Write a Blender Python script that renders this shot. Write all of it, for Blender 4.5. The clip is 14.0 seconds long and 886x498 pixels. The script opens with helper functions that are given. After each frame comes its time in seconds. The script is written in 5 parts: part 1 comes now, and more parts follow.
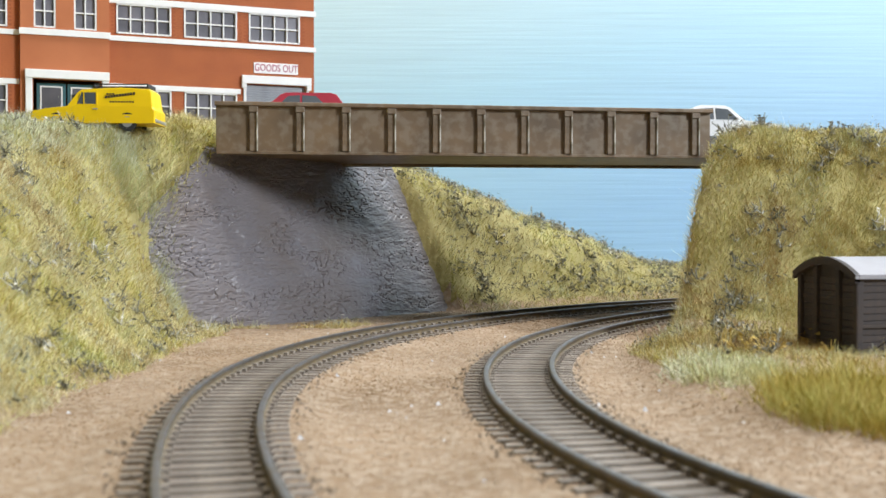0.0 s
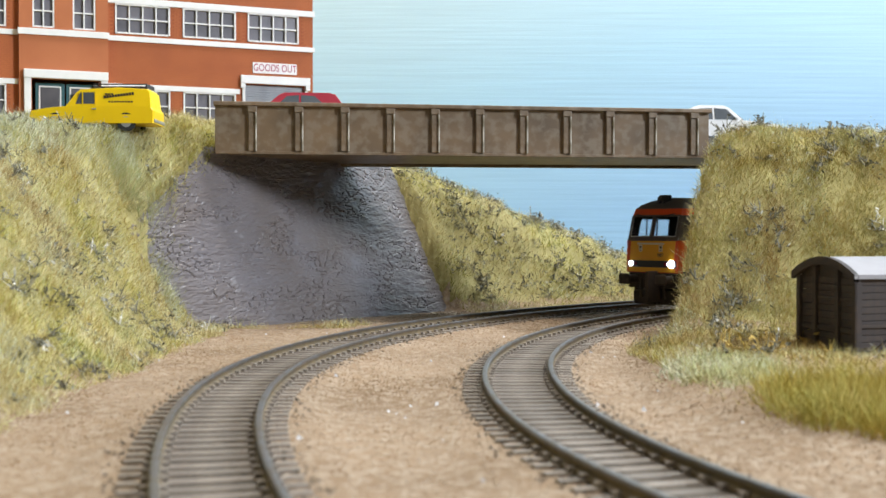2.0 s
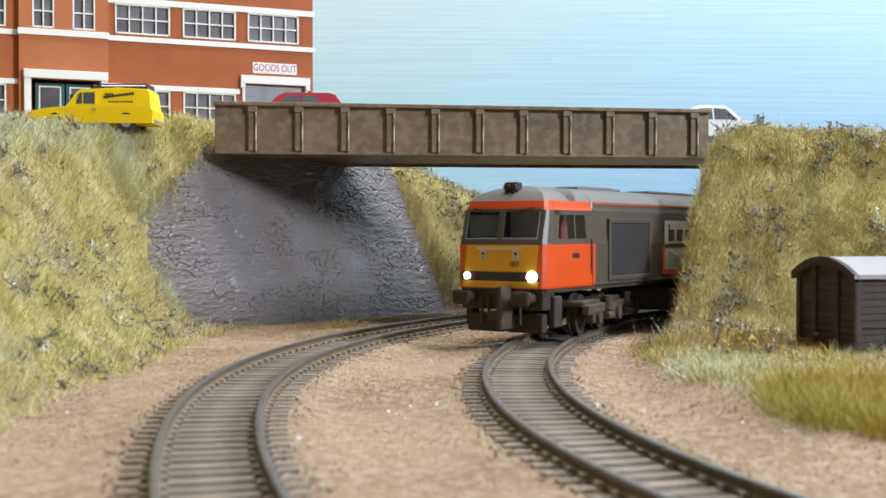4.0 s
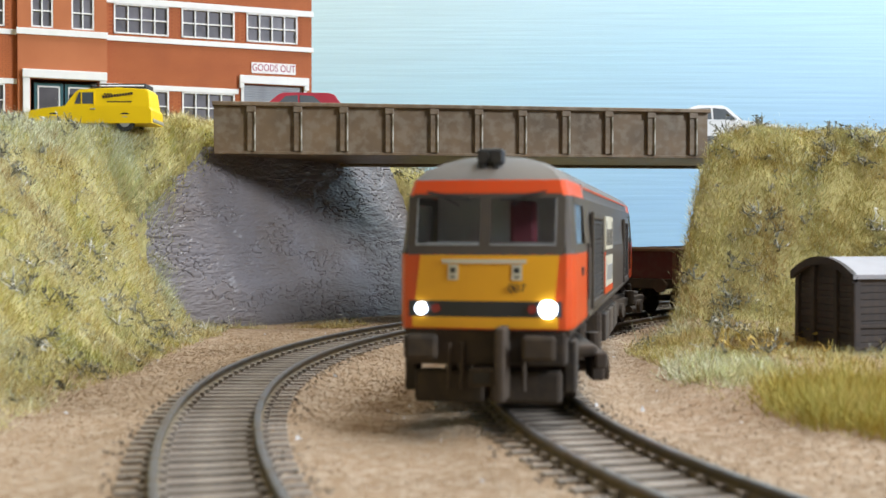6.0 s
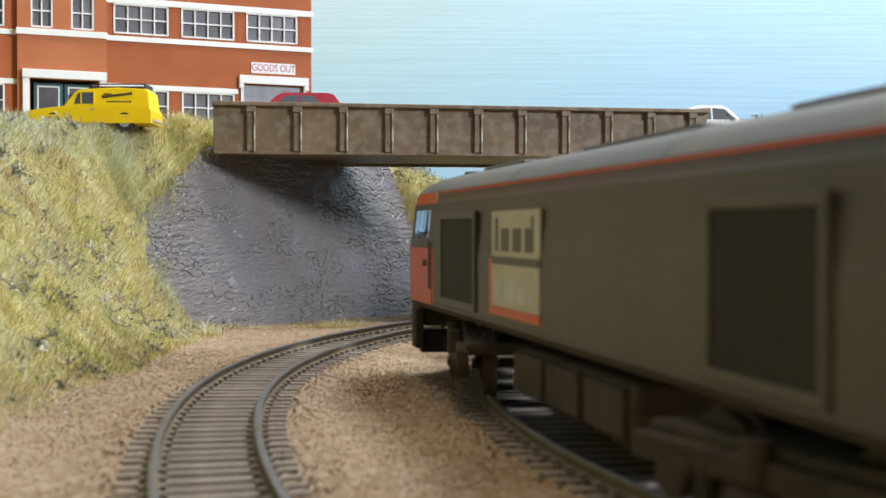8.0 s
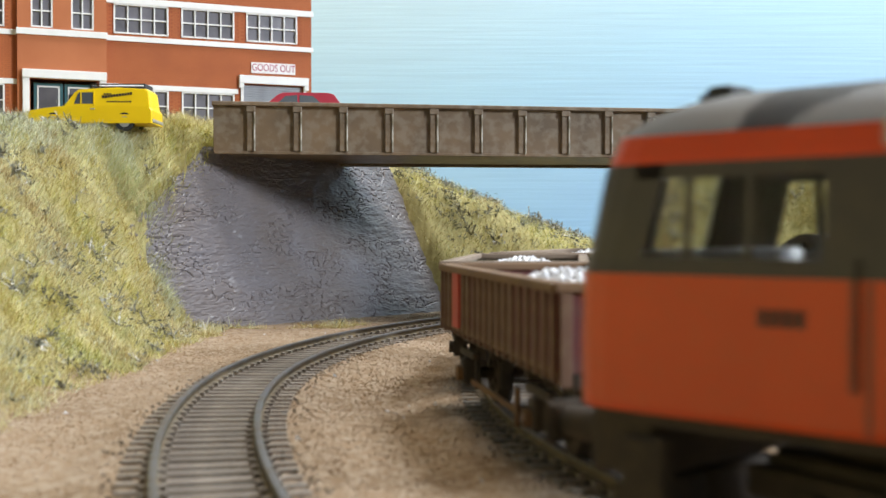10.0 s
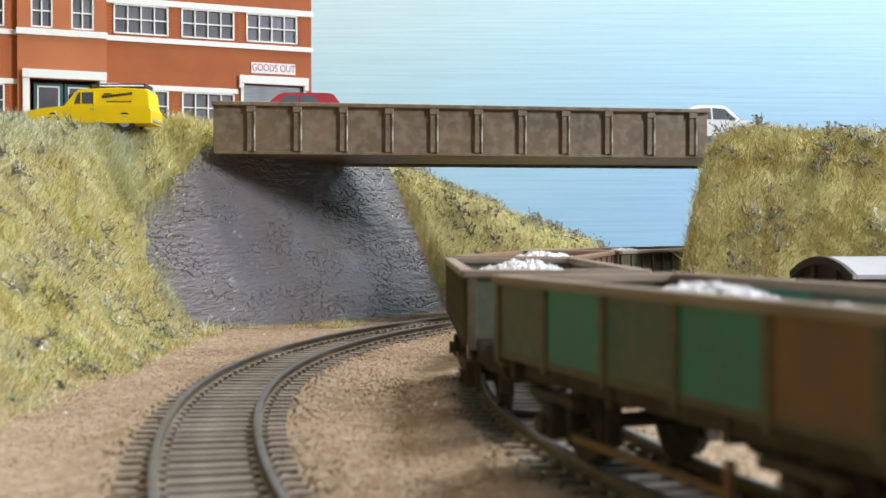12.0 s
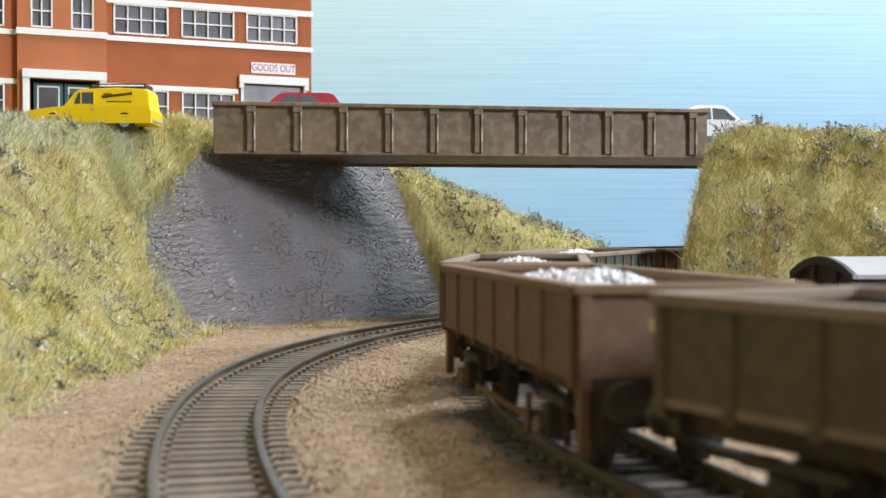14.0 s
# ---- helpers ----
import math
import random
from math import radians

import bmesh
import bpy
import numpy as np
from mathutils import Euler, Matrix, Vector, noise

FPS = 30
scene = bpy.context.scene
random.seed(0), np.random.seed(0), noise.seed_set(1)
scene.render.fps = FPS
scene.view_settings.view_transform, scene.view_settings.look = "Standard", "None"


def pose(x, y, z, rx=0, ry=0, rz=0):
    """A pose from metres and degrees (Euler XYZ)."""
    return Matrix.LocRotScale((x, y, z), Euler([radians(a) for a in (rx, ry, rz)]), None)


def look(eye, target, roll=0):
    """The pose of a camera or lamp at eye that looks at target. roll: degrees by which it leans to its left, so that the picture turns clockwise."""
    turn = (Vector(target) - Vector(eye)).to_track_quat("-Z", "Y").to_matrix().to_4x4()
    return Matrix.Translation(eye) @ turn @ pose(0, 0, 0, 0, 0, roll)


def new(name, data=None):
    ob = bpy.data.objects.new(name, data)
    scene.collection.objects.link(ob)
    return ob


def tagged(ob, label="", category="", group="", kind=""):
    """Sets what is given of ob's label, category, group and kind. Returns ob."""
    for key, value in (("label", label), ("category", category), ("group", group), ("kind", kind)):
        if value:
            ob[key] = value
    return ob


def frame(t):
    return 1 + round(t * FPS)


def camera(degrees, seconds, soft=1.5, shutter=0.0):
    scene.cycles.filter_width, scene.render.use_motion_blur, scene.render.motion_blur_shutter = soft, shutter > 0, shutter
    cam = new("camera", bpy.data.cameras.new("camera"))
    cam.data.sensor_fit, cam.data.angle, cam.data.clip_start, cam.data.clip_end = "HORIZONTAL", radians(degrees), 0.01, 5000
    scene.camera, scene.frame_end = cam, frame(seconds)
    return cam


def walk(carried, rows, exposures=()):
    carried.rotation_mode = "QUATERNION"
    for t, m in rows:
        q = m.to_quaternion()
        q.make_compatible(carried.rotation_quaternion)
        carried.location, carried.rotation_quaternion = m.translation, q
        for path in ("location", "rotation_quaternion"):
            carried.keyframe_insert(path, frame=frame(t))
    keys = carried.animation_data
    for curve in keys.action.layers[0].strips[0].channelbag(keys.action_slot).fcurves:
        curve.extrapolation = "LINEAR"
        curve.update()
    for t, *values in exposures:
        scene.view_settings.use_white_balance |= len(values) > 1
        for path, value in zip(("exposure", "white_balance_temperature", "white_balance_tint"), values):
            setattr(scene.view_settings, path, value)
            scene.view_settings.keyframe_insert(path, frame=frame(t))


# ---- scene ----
# A model railway in 1:76, built in millimetres; MM turns them into metres. z = 0 is the top of the rails.
MM = 0.001
cam = camera(39.56, 14.0, soft=1.5, shutter=0.4)
cam.data.dof.use_dof = True
cam.data.dof.focus_distance = 0.53
cam.data.dof.aperture_fstop = 38
EYE_Z, TILT = 35.7, 89.146


def at(x, y, z, rx=0, ry=0, rz=0):
    return pose(x * MM, y * MM, z * MM, rx, ry, rz)


walk(cam, [(t, at(0, 0, EYE_Z, TILT, 0, -pan)) for t, pan in (
    (0.0, 0.0), (0.6, 0.04), (3.0, 0.055), (5.3, 0.08), (6.5, 0.12), (8.0, 0.122), (14.0, 0.122))])

# ---- light: daylight from a window on the right, two unseen fill lamps over the layout ----
world = bpy.data.worlds.new("room_light")
scene.world = world
world.use_nodes = True
world.node_tree.nodes["Background"].inputs[0].default_value = (0.84, 0.92, 1.0, 1)
world.node_tree.nodes["Background"].inputs[1].default_value = 0.19
scene.view_settings.exposure = -0.17


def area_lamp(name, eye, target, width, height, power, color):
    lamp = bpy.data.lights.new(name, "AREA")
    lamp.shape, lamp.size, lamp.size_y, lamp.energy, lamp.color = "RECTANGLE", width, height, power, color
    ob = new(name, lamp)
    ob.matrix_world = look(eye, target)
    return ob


area_lamp("window_light", (1.25, -0.28, 0.58), (0.0, 0.5, 0.0), 0.30, 0.30, 30, (0.82, 0.90, 1.0))
# Warm fill added overhead; no such fixture is known.
area_lamp("warm_fill", (0.08, 0.36, 1.35), (0.02, 0.42, 0.0), 0.5, 0.3, 8, (1.0, 0.80, 0.54))
# Unseen cool lamp, added to lift the far bank and the sky board.
area_lamp("cool_fill", (0.55, 0.72, 1.25), (0.06, 0.72, 0.0), 0.8, 0.3, 27, (0.88, 0.94, 1.0))


# ---- materials ----
def surface(name, color, rough=0.6, metal=0.0, second=None, mix=0.5, scale=120.0, fine=900.0, bump=0.15, dirt=None, dirt_mix=0.0, per_piece=0.0, coat=0.0):
    """A procedural surface: two noises mix two tones, a third adds dirt, and the fine one gives relief."""
    m = bpy.data.materials.new(name)
    m.use_nodes = True
    nt = m.node_tree
    n, l = nt.nodes, nt.links
    b = n["Principled BSDF"]
    co = n.new("ShaderNodeTexCoord")
    big, small = n.new("ShaderNodeTexNoise"), n.new("ShaderNodeTexNoise")
    big.inputs["Scale"].default_value, big.inputs["Detail"].default_value = scale, 5
    small.inputs["Scale"].default_value, small.inputs["Detail"].default_value = fine, 4
    l.new(co.outputs["Object"], big.inputs["Vector"]), l.new(co.outputs["Object"], small.inputs["Vector"])
    second = second or tuple(c * 0.78 for c in color)
    ramp = n.new("ShaderNodeMapRange")
    ramp.inputs[1].default_value, ramp.inputs[2].default_value = 0.35, 0.68
    ramp.inputs[4].default_value = mix * 2
    l.new(big.outputs["Fac"], ramp.inputs[0])
    mx = n.new("ShaderNodeMix")
    mx.data_type = "RGBA"
    mx.inputs[6].default_value, mx.inputs[7].default_value = (*color, 1), (*second, 1)
    l.new(ramp.outputs[0], mx.inputs[0])
    out = mx.outputs[2]
    if dirt:
        r2 = n.new("ShaderNodeMapRange")
        r2.inputs[1].default_value, r2.inputs[2].default_value, r2.inputs[4].default_value = 0.45, 0.62, dirt_mix
        l.new(small.outputs["Fac"], r2.inputs[0])
        m2 = n.new("ShaderNodeMix")
        m2.data_type = "RGBA"
        m2.inputs[7].default_value = (*dirt, 1)
        l.new(r2.outputs[0], m2.inputs[0]), l.new(out, m2.inputs[6])
        out = m2.outputs[2]
    if per_piece:
        info = n.new("ShaderNodeObjectInfo")
        hv = n.new("ShaderNodeHueSaturation")
        r3 = n.new("ShaderNodeMapRange")
        r3.inputs[3].default_value, r3.inputs[4].default_value = 1 - per_piece, 1 + per_piece
        l.new(info.outputs["Random"], r3.inputs[0]), l.new(r3.outputs[0], hv.inputs["Value"]), l.new(out, hv.inputs["Color"])
        out = hv.outputs["Color"]
    l.new(out, b.inputs["Base Color"])
    b.inputs["Roughness"].default_value, b.inputs["Metallic"].default_value = rough, metal
    b.inputs["Coat Weight"].default_value = coat
    if bump:
        bp = n.new("ShaderNodeBump")
        bp.inputs["Strength"].default_value, bp.inputs["Distance"].default_value = bump, 0.0004
        l.new(small.outputs["Fac"], bp.inputs["Height"]), l.new(bp.outputs["Normal"], b.inputs["Normal"])
    return m


def glowing(name, color, strength):
    m = bpy.data.materials.new(name)
    m.use_nodes = True
    b = m.node_tree.nodes["Principled BSDF"]
    b.inputs["Base Color"].default_value = (*color, 1)
    b.inputs["Emission Color"].default_value, b.inputs["Emission Strength"].default_value = (*color, 1), strength
    return m


def clear(name, tint, rough=0.05):
    m = bpy.data.materials.new(name)
    m.use_nodes = True
    b = m.node_tree.nodes["Principled BSDF"]
    b.inputs["Base Color"].default_value, b.inputs["Roughness"].default_value = (*tint, 1), rough
    b.inputs["Transmission Weight"].default_value, b.inputs["IOR"].default_value = 1.0, 1.2
    return m


def islands(name, tones, rough=0.8, patch=25.0):
    """For blades and grains joined in one mesh: a tone for each island, drifting in patches over the ground."""
    m = bpy.data.materials.new(name)
    m.use_nodes = True
    n, l = m.node_tree.nodes, m.node_tree.links
    b = n["Principled BSDF"]
    geo, co, ns, add, ramp = n.new("ShaderNodeNewGeometry"), n.new("ShaderNodeTexCoord"), n.new("ShaderNodeTexNoise"), n.new("ShaderNodeMath"), n.new("ShaderNodeValToRGB")
    ns.inputs["Scale"].default_value, ns.inputs["Detail"].default_value = patch, 3
    l.new(co.outputs["Object"], ns.inputs["Vector"])
    half = n.new("ShaderNodeMath")
    half.operation, half.inputs[1].default_value = "MULTIPLY_ADD", 0.55
    l.new(geo.outputs["Random Per Island"], half.inputs[0])
    add.operation, add.inputs[1].default_value = "MULTIPLY_ADD", 2.3
    add.inputs[2].default_value = -0.86
    l.new(ns.outputs["Fac"], add.inputs[0]), l.new(add.outputs[0], half.inputs[2])
    l.new(half.outputs[0], ramp.inputs[0])
    els = ramp.color_ramp.elements
    while len(els) < len(tones):
        els.new(0.5)
    for i, c in enumerate(tones):
        els[i].position, els[i].color = i / (len(tones) - 1), (*c, 1)
    l.new(ramp.outputs[0], b.inputs["Base Color"])
    b.inputs["Roughness"].default_value = rough
    return m


# ---- mesh helpers ----
def thing(name, label="", category="", group="", kind="", m=None):
    ob = tagged(new(name), label, category, group, kind)
    ob.empty_display_size = 0.005
    if m is not None:
        ob.matrix_world = m
    return ob


def finish(name, bm, mats, smooth=False):
    bmesh.ops.scale(bm, vec=(MM, MM, MM), verts=bm.verts)
    bmesh.ops.recalc_face_normals(bm, faces=bm.faces)
    me = bpy.data.meshes.new(name)
    for f in bm.faces:
        f.smooth = smooth
    bm.to_mesh(me)
    bm.free()
    for mt in (mats if isinstance(mats, (list, tuple)) else [mats]):
        me.materials.append(mt)
    return me


def part(name, bm, material, parent=None, label="", m=None, smooth=False):
    ob = new(name, finish(name, bm, material, smooth) if isinstance(bm, bmesh.types.BMesh) else bm)
    ob.parent = parent
    if m is not None:
        ob.matrix_basis = m
    return tagged(ob, label)


def box(x0, x1, y0, y1, z0, z1, bevel=0.0, bm=None, index=0):
    own = bm is None
    bm = bm or bmesh.new()
    vs = bmesh.ops.create_cube(bm, size=1, matrix=Matrix.LocRotScale(((x0 + x1) / 2, (y0 + y1) / 2, (z0 + z1) / 2), None, (x1 - x0, y1 - y0, z1 - z0)))["verts"]
    fs = {f for v in vs for f in v.link_faces}
    for f in fs:
        f.material_index = index
    if bevel:
        bmesh.ops.bevel(bm, geom=list({e for v in vs for e in v.link_edges}), offset=bevel, segments=2, affect="EDGES", profile=0.5)
    return bm


def tube(r, length, axis="X", seg=16, r2=None, center=(0, 0, 0), bm=None):
    bm = bm or bmesh.new()
    turn = {"X": pose(0, 0, 0, 0, 90, 0), "Y": pose(0, 0, 0, 90, 0, 0), "Z": Matrix()}[axis]
    bmesh.ops.create_cone(bm, cap_ends=True, segments=seg, radius1=r, radius2=r if r2 is None else r2, depth=length, matrix=Matrix.Translation(center) @ turn)
    return bm


def raw(name, verts, faces, material, parent=None, label="", smooth=False):
    """A mesh from arrays in millimetres."""
    me = bpy.data.meshes.new(name)
    me.from_pydata((np.asarray(verts) * MM).tolist(), [], faces if isinstance(faces, list) else faces.tolist())
    if smooth:
        me.polygons.foreach_set("use_smooth", [True] * len(me.polygons))
    for mt in (material if isinstance(material, (list, tuple)) else [material]):
        me.materials.append(mt)
    me.update()
    ob = new(name, me)
    ob.parent = parent
    return tagged(ob, label)


# ---- the two tracks as plan curves ----
def plan_curve(x, y, heading, knots, step, back, straight_at, length):
    """Points and headings every 2 mm: curvature (per metre) between knots, carried on behind and beyond until the heading is nearly along x."""
    n0, ds = int(back / 2), 2.0
    last = step * (len(knots) - 1)
    pts = [(x, y, heading)]
    px, py, h, s = x, y, heading, 0.0
    while s < length:
        k = np.interp(s, np.arange(len(knots)) * step, knots) / 1000
        if s > last and h < straight_at:
            k = 0.0
        h += k * ds
        px, py, s = px + ds * math.cos(h - k * ds / 2), py + ds * math.sin(h - k * ds / 2), s + ds
        pts.append((px, py, h))
    px, py, h, k = x, y, heading, knots[0] / 1000
    front = []
    for i in range(n0):
        h -= k * ds
        px, py = px - ds * math.cos(h + k * ds / 2), py - ds * math.sin(h + k * ds / 2)
        front.append((px, py, h))
    return np.array(front[::-1] + pts), -n0 * ds


LEFT_TRACK, LEFT_S0 = plan_curve(-32.78, 177.3, 1.8015, (-1.38, -2.54, -2.41, -1.80, -1.58, -1.51, -1.48), 150, 260, 0.12, 1700)
RIGHT_TRACK, RIGHT_S0 = plan_curve(46.61, 145.8, 1.9633, (-3.02, -2.20, -2.44, -2.18, -1.86, -1.75, -1.71), 150, 260, 0.12, 2100)


def on_track(track, s0, s):
    """Place and heading on a track at the distance s along it; straight on past its near end."""
    if s <= s0:
        x, y, h = track[0]
        return x + (s - s0) * math.cos(h), y + (s - s0) * math.sin(h), h
    i = (s - s0) / 2.0
    j = min(int(i), len(track) - 2)
    f = i - j
    a, b = track[j], track[j + 1]
    return tuple(a + (b - a) * f)


def beside(track, X, Y):
    """Signed distance from a track (positive on its left going away) and the distance along it."""
    pts = track[::6]
    near = (pts[:, 0] > X.min() - 170) & (pts[:, 0] < X.max() + 170) & (pts[:, 1] > Y.min() - 170) & (pts[:, 1] < Y.max() + 170)
    pts = pts[near] if near.any() else pts
    best = np.full(X.shape, 1e9)
    side = np.zeros(X.shape)
    for x, y, h in pts:
        dx, dy = X - x, Y - y
        d = np.hypot(dx, dy)
        near = d < best
        side = np.where(near, np.sign(-math.sin(h) * dx + math.cos(h) * dy), side)
        best = np.minimum(best, d)
    return best * side


def ease(x):
    x = np.clip(x, 0, 1)
    return x * x * (3 - 2 * x)


def lumps(X, Y, size, seed=0.0):
    """Smooth unevenness from a few sine waves."""
    a = np.zeros(np.shape(X))
    rs = np.random.RandomState(int(seed) + 5)
    for _ in range(7):
        w, ph, th = (0.6 + rs.rand()) * 2 * np.pi / size, rs.rand() * 7, rs.rand() * np.pi
        a += np.sin((X * np.cos(th) + Y * np.sin(th)) * w + ph)
    return a / 7


# the abutment's foot runs from (-151, 432) to (4, 612); its face leans back more and more towards the far end
WALL_RUN = (155 / 237.5, 180 / 237.5)
EDGE_RISE = (-1.2, 0.0, 0.05, 0.12, 0.225, 0.357, 0.524, 0.658, 0.80, 0.93, 1.3)
EDGE_ALONG = (0.43, 0.385, 0.323, 0.285, 0.246, 0.223, 0.261, 0.314, 0.374, 0.431, 0.56)


def batter(along):
    """How far the face leans back between foot and top."""
    return 41 * np.clip(0.22 + (along - 0.30) / 0.70 * 0.78, 0.22, 1.0)


def on_abutment(X, Y):
    """Place along the abutment's foot and rise on its face (0 to 1), and where the turf's edge crosses that rise."""
    ex, ey = X + 151, Y - 432
    along = (ex * WALL_RUN[0] + ey * WALL_RUN[1]) / 237.5
    rise = (-ex * WALL_RUN[1] + ey * WALL_RUN[0]) / batter(along)
    return along, rise, np.interp(rise, EDGE_RISE, EDGE_ALONG)


def height(X, Y):
    """The ground over the whole board: bed, the two banks, the plateau of the road."""
    dl, dr = beside(LEFT_TRACK, X, Y), -beside(RIGHT_TRACK, X, Y)
    near = np.minimum(np.abs(dl), np.abs(dr))
    z = -4.2 + (0.35 * lumps(X, Y, 18, 1) + 0.2 * lumps(X, Y, 7, 2)) * (0.25 + 0.75 * ease((near - 12) / 12))
    z += 1.25 * ease((27 - near) / 11)
    # left bank; it stands back behind the abutment
    crest = np.interp(Y, [0, 300, 430, 465, 490, 505, 560], [66, 69, 71, 74.2, 75.2, 76.5, 85.5])
    far = np.clip(70 - 0.37 * (X + 26), 11, 83)
    far = far + (5.0 * lumps(X, Y, 55, 71) + 3.0 * lumps(X, Y, 24, 72)) * ease((far - 12) / 12)
    crest = np.where(Y > 600, np.minimum(crest, far), crest)
    wide = np.interp(Y, [150, 400, 440, 480, 540, 640, 700], [75, 70, 52, 36, 28, 60, 62])
    foot = np.interp(Y, [150, 344, 400, 440, 480, 560, 620, 700], [46, 44, 52, 68, 86, 86, 46, 48])
    up = ease((dl - foot) / wide * 0.92 + 0.03)
    left = (crest + 4.2 + 3.2 * lumps(X, Y, 60, 3) * ease((dl - foot) / 30) + 3.0 * lumps(X, Y, 17, 4) + 1.7 * lumps(X, Y, 9, 8)) * up
    left = left + 5.0 * ease((Y - 468) / 16) * ease((494 - Y) / 4) * ease((-98 - X) / 12) * ease((X + 130) / 10)
    # behind the abutment face the bank keeps below it
    along, rise, edge = on_abutment(X, Y)
    cut = ease((along - edge + 0.015) / 0.03) * ease((1.012 - along) / 0.02)
    face = -4.6 + 75.5 * np.clip(rise, 0, 1.0) + 4.2
    hug = ease((along - edge + 0.16) / 0.08) * ease((rise + 0.05) / 0.08) * ease((1.25 - rise) / 0.1) * ease((0.62 - along) / 0.1) * (1 - cut)
    left = left + np.maximum(face + 1.2 + 1.5 * lumps(X, Y, 12, 10) - left, 0) * hug
    left = left * (1 - cut) + np.minimum(left, np.where(rise < 1.08, np.maximum(face - 5.5, 0), 200)) * cut
    # right bank: a steep side towards the line, a slope towards the viewer
    side = ease((dr - 30 - 5 * ease((Y - 480) / -60)) / 9)
    slope = ease((Y - 421 - 0.10 * (X - 100)) / 78)
    side *= 0.25 + 0.75 * ease((dr - 32 - 5 * ease((Y - 480) / -60)) / 5)
    right = (79 + 3.0 * lumps(X, Y, 45, 6) + 3.0 * lumps(X, Y, 16, 7) + 1.8 * lumps(X, Y, 8, 9)) * np.minimum(side, slope)
    right *= 1 - ease((Y - 650) / 60)
    mound = 5.0 * ease((dr - 26) / 25) * ease((Y - 180) / 100) * (1 - slope)
    return z + np.where(dl > 0, left, 0) + np.where(dr > 0, right + mound, 0)


# ---- surfaces ----
EARTH = surface("ground_cover", (0.31, 0.212, 0.13), 0.95, second=(0.19, 0.12, 0.063), scale=24, fine=420, bump=1.0, dirt=(0.42, 0.335, 0.25), dirt_mix=0.7)
RAIL = surface("rail_steel", (0.20, 0.20, 0.21), 0.42, 0.75, second=(0.16, 0.13, 0.10), scale=200, bump=0.1)
RAIL_WEB = surface("rusty_web", (0.17, 0.12, 0.06), 0.8, second=(0.10, 0.08, 0.05), scale=300)
SLEEPER = surface("sleeper_plastic", (0.19, 0.155, 0.125), 0.65, second=(0.25, 0.21, 0.17), scale=250, per_piece=0.2)
PALE_EDGE = surface("pale_edge_paint", (0.16, 0.13, 0.08), 0.6, second=(0.60, 0.57, 0.50), mix=0.5, scale=160, fine=700, bump=0.2)
# Brown ballast, toned down so sleeper gaps carry their shade as colour.
BALLAST = surface("shaded_ballast", (0.075, 0.056, 0.04), 0.95, second=(0.045, 0.035, 0.026), scale=120, fine=900, bump=0.8, dirt=(0.20, 0.15, 0.11), dirt_mix=0.4)
GIRDER = surface("girder_paint", (0.20, 0.128, 0.068), 0.5, second=(0.115, 0.078, 0.045), scale=42, fine=260, bump=0.14, dirt=(0.27, 0.225, 0.17), dirt_mix=0.4)
TURF = surface("bank_turf", (0.36, 0.31, 0.13), 0.95, second=(0.24, 0.205, 0.07), mix=0.5, scale=40, fine=600, bump=0.3, dirt=(0.46, 0.42, 0.19), dirt_mix=0.4)
ABUTMENT = surface("abutment_paint", (0.185, 0.172, 0.185), 0.38, second=(0.145, 0.118, 0.105), scale=22, fine=420, bump=0.6)
BRICK = surface("brick_card", (0.47, 0.135, 0.04), 0.75, second=(0.40, 0.11, 0.034), scale=60, fine=1200, bump=0.05, per_piece=0.16)
RENDER_RED = surface("plain_red_card", (0.46, 0.15, 0.055), 0.75, second=(0.42, 0.13, 0.045), scale=60, bump=0.05)
WHITE = surface("white_trim", (0.80, 0.80, 0.79), 0.6, second=(0.74, 0.74, 0.73), scale=150, bump=0.03)
ROAD = surface("road_grey", (0.16, 0.155, 0.15), 0.9, scale=90, bump=0.3)
WALL = surface("room_wall", (0.62, 0.62, 0.6), 0.9, scale=2, fine=40, bump=0.02)


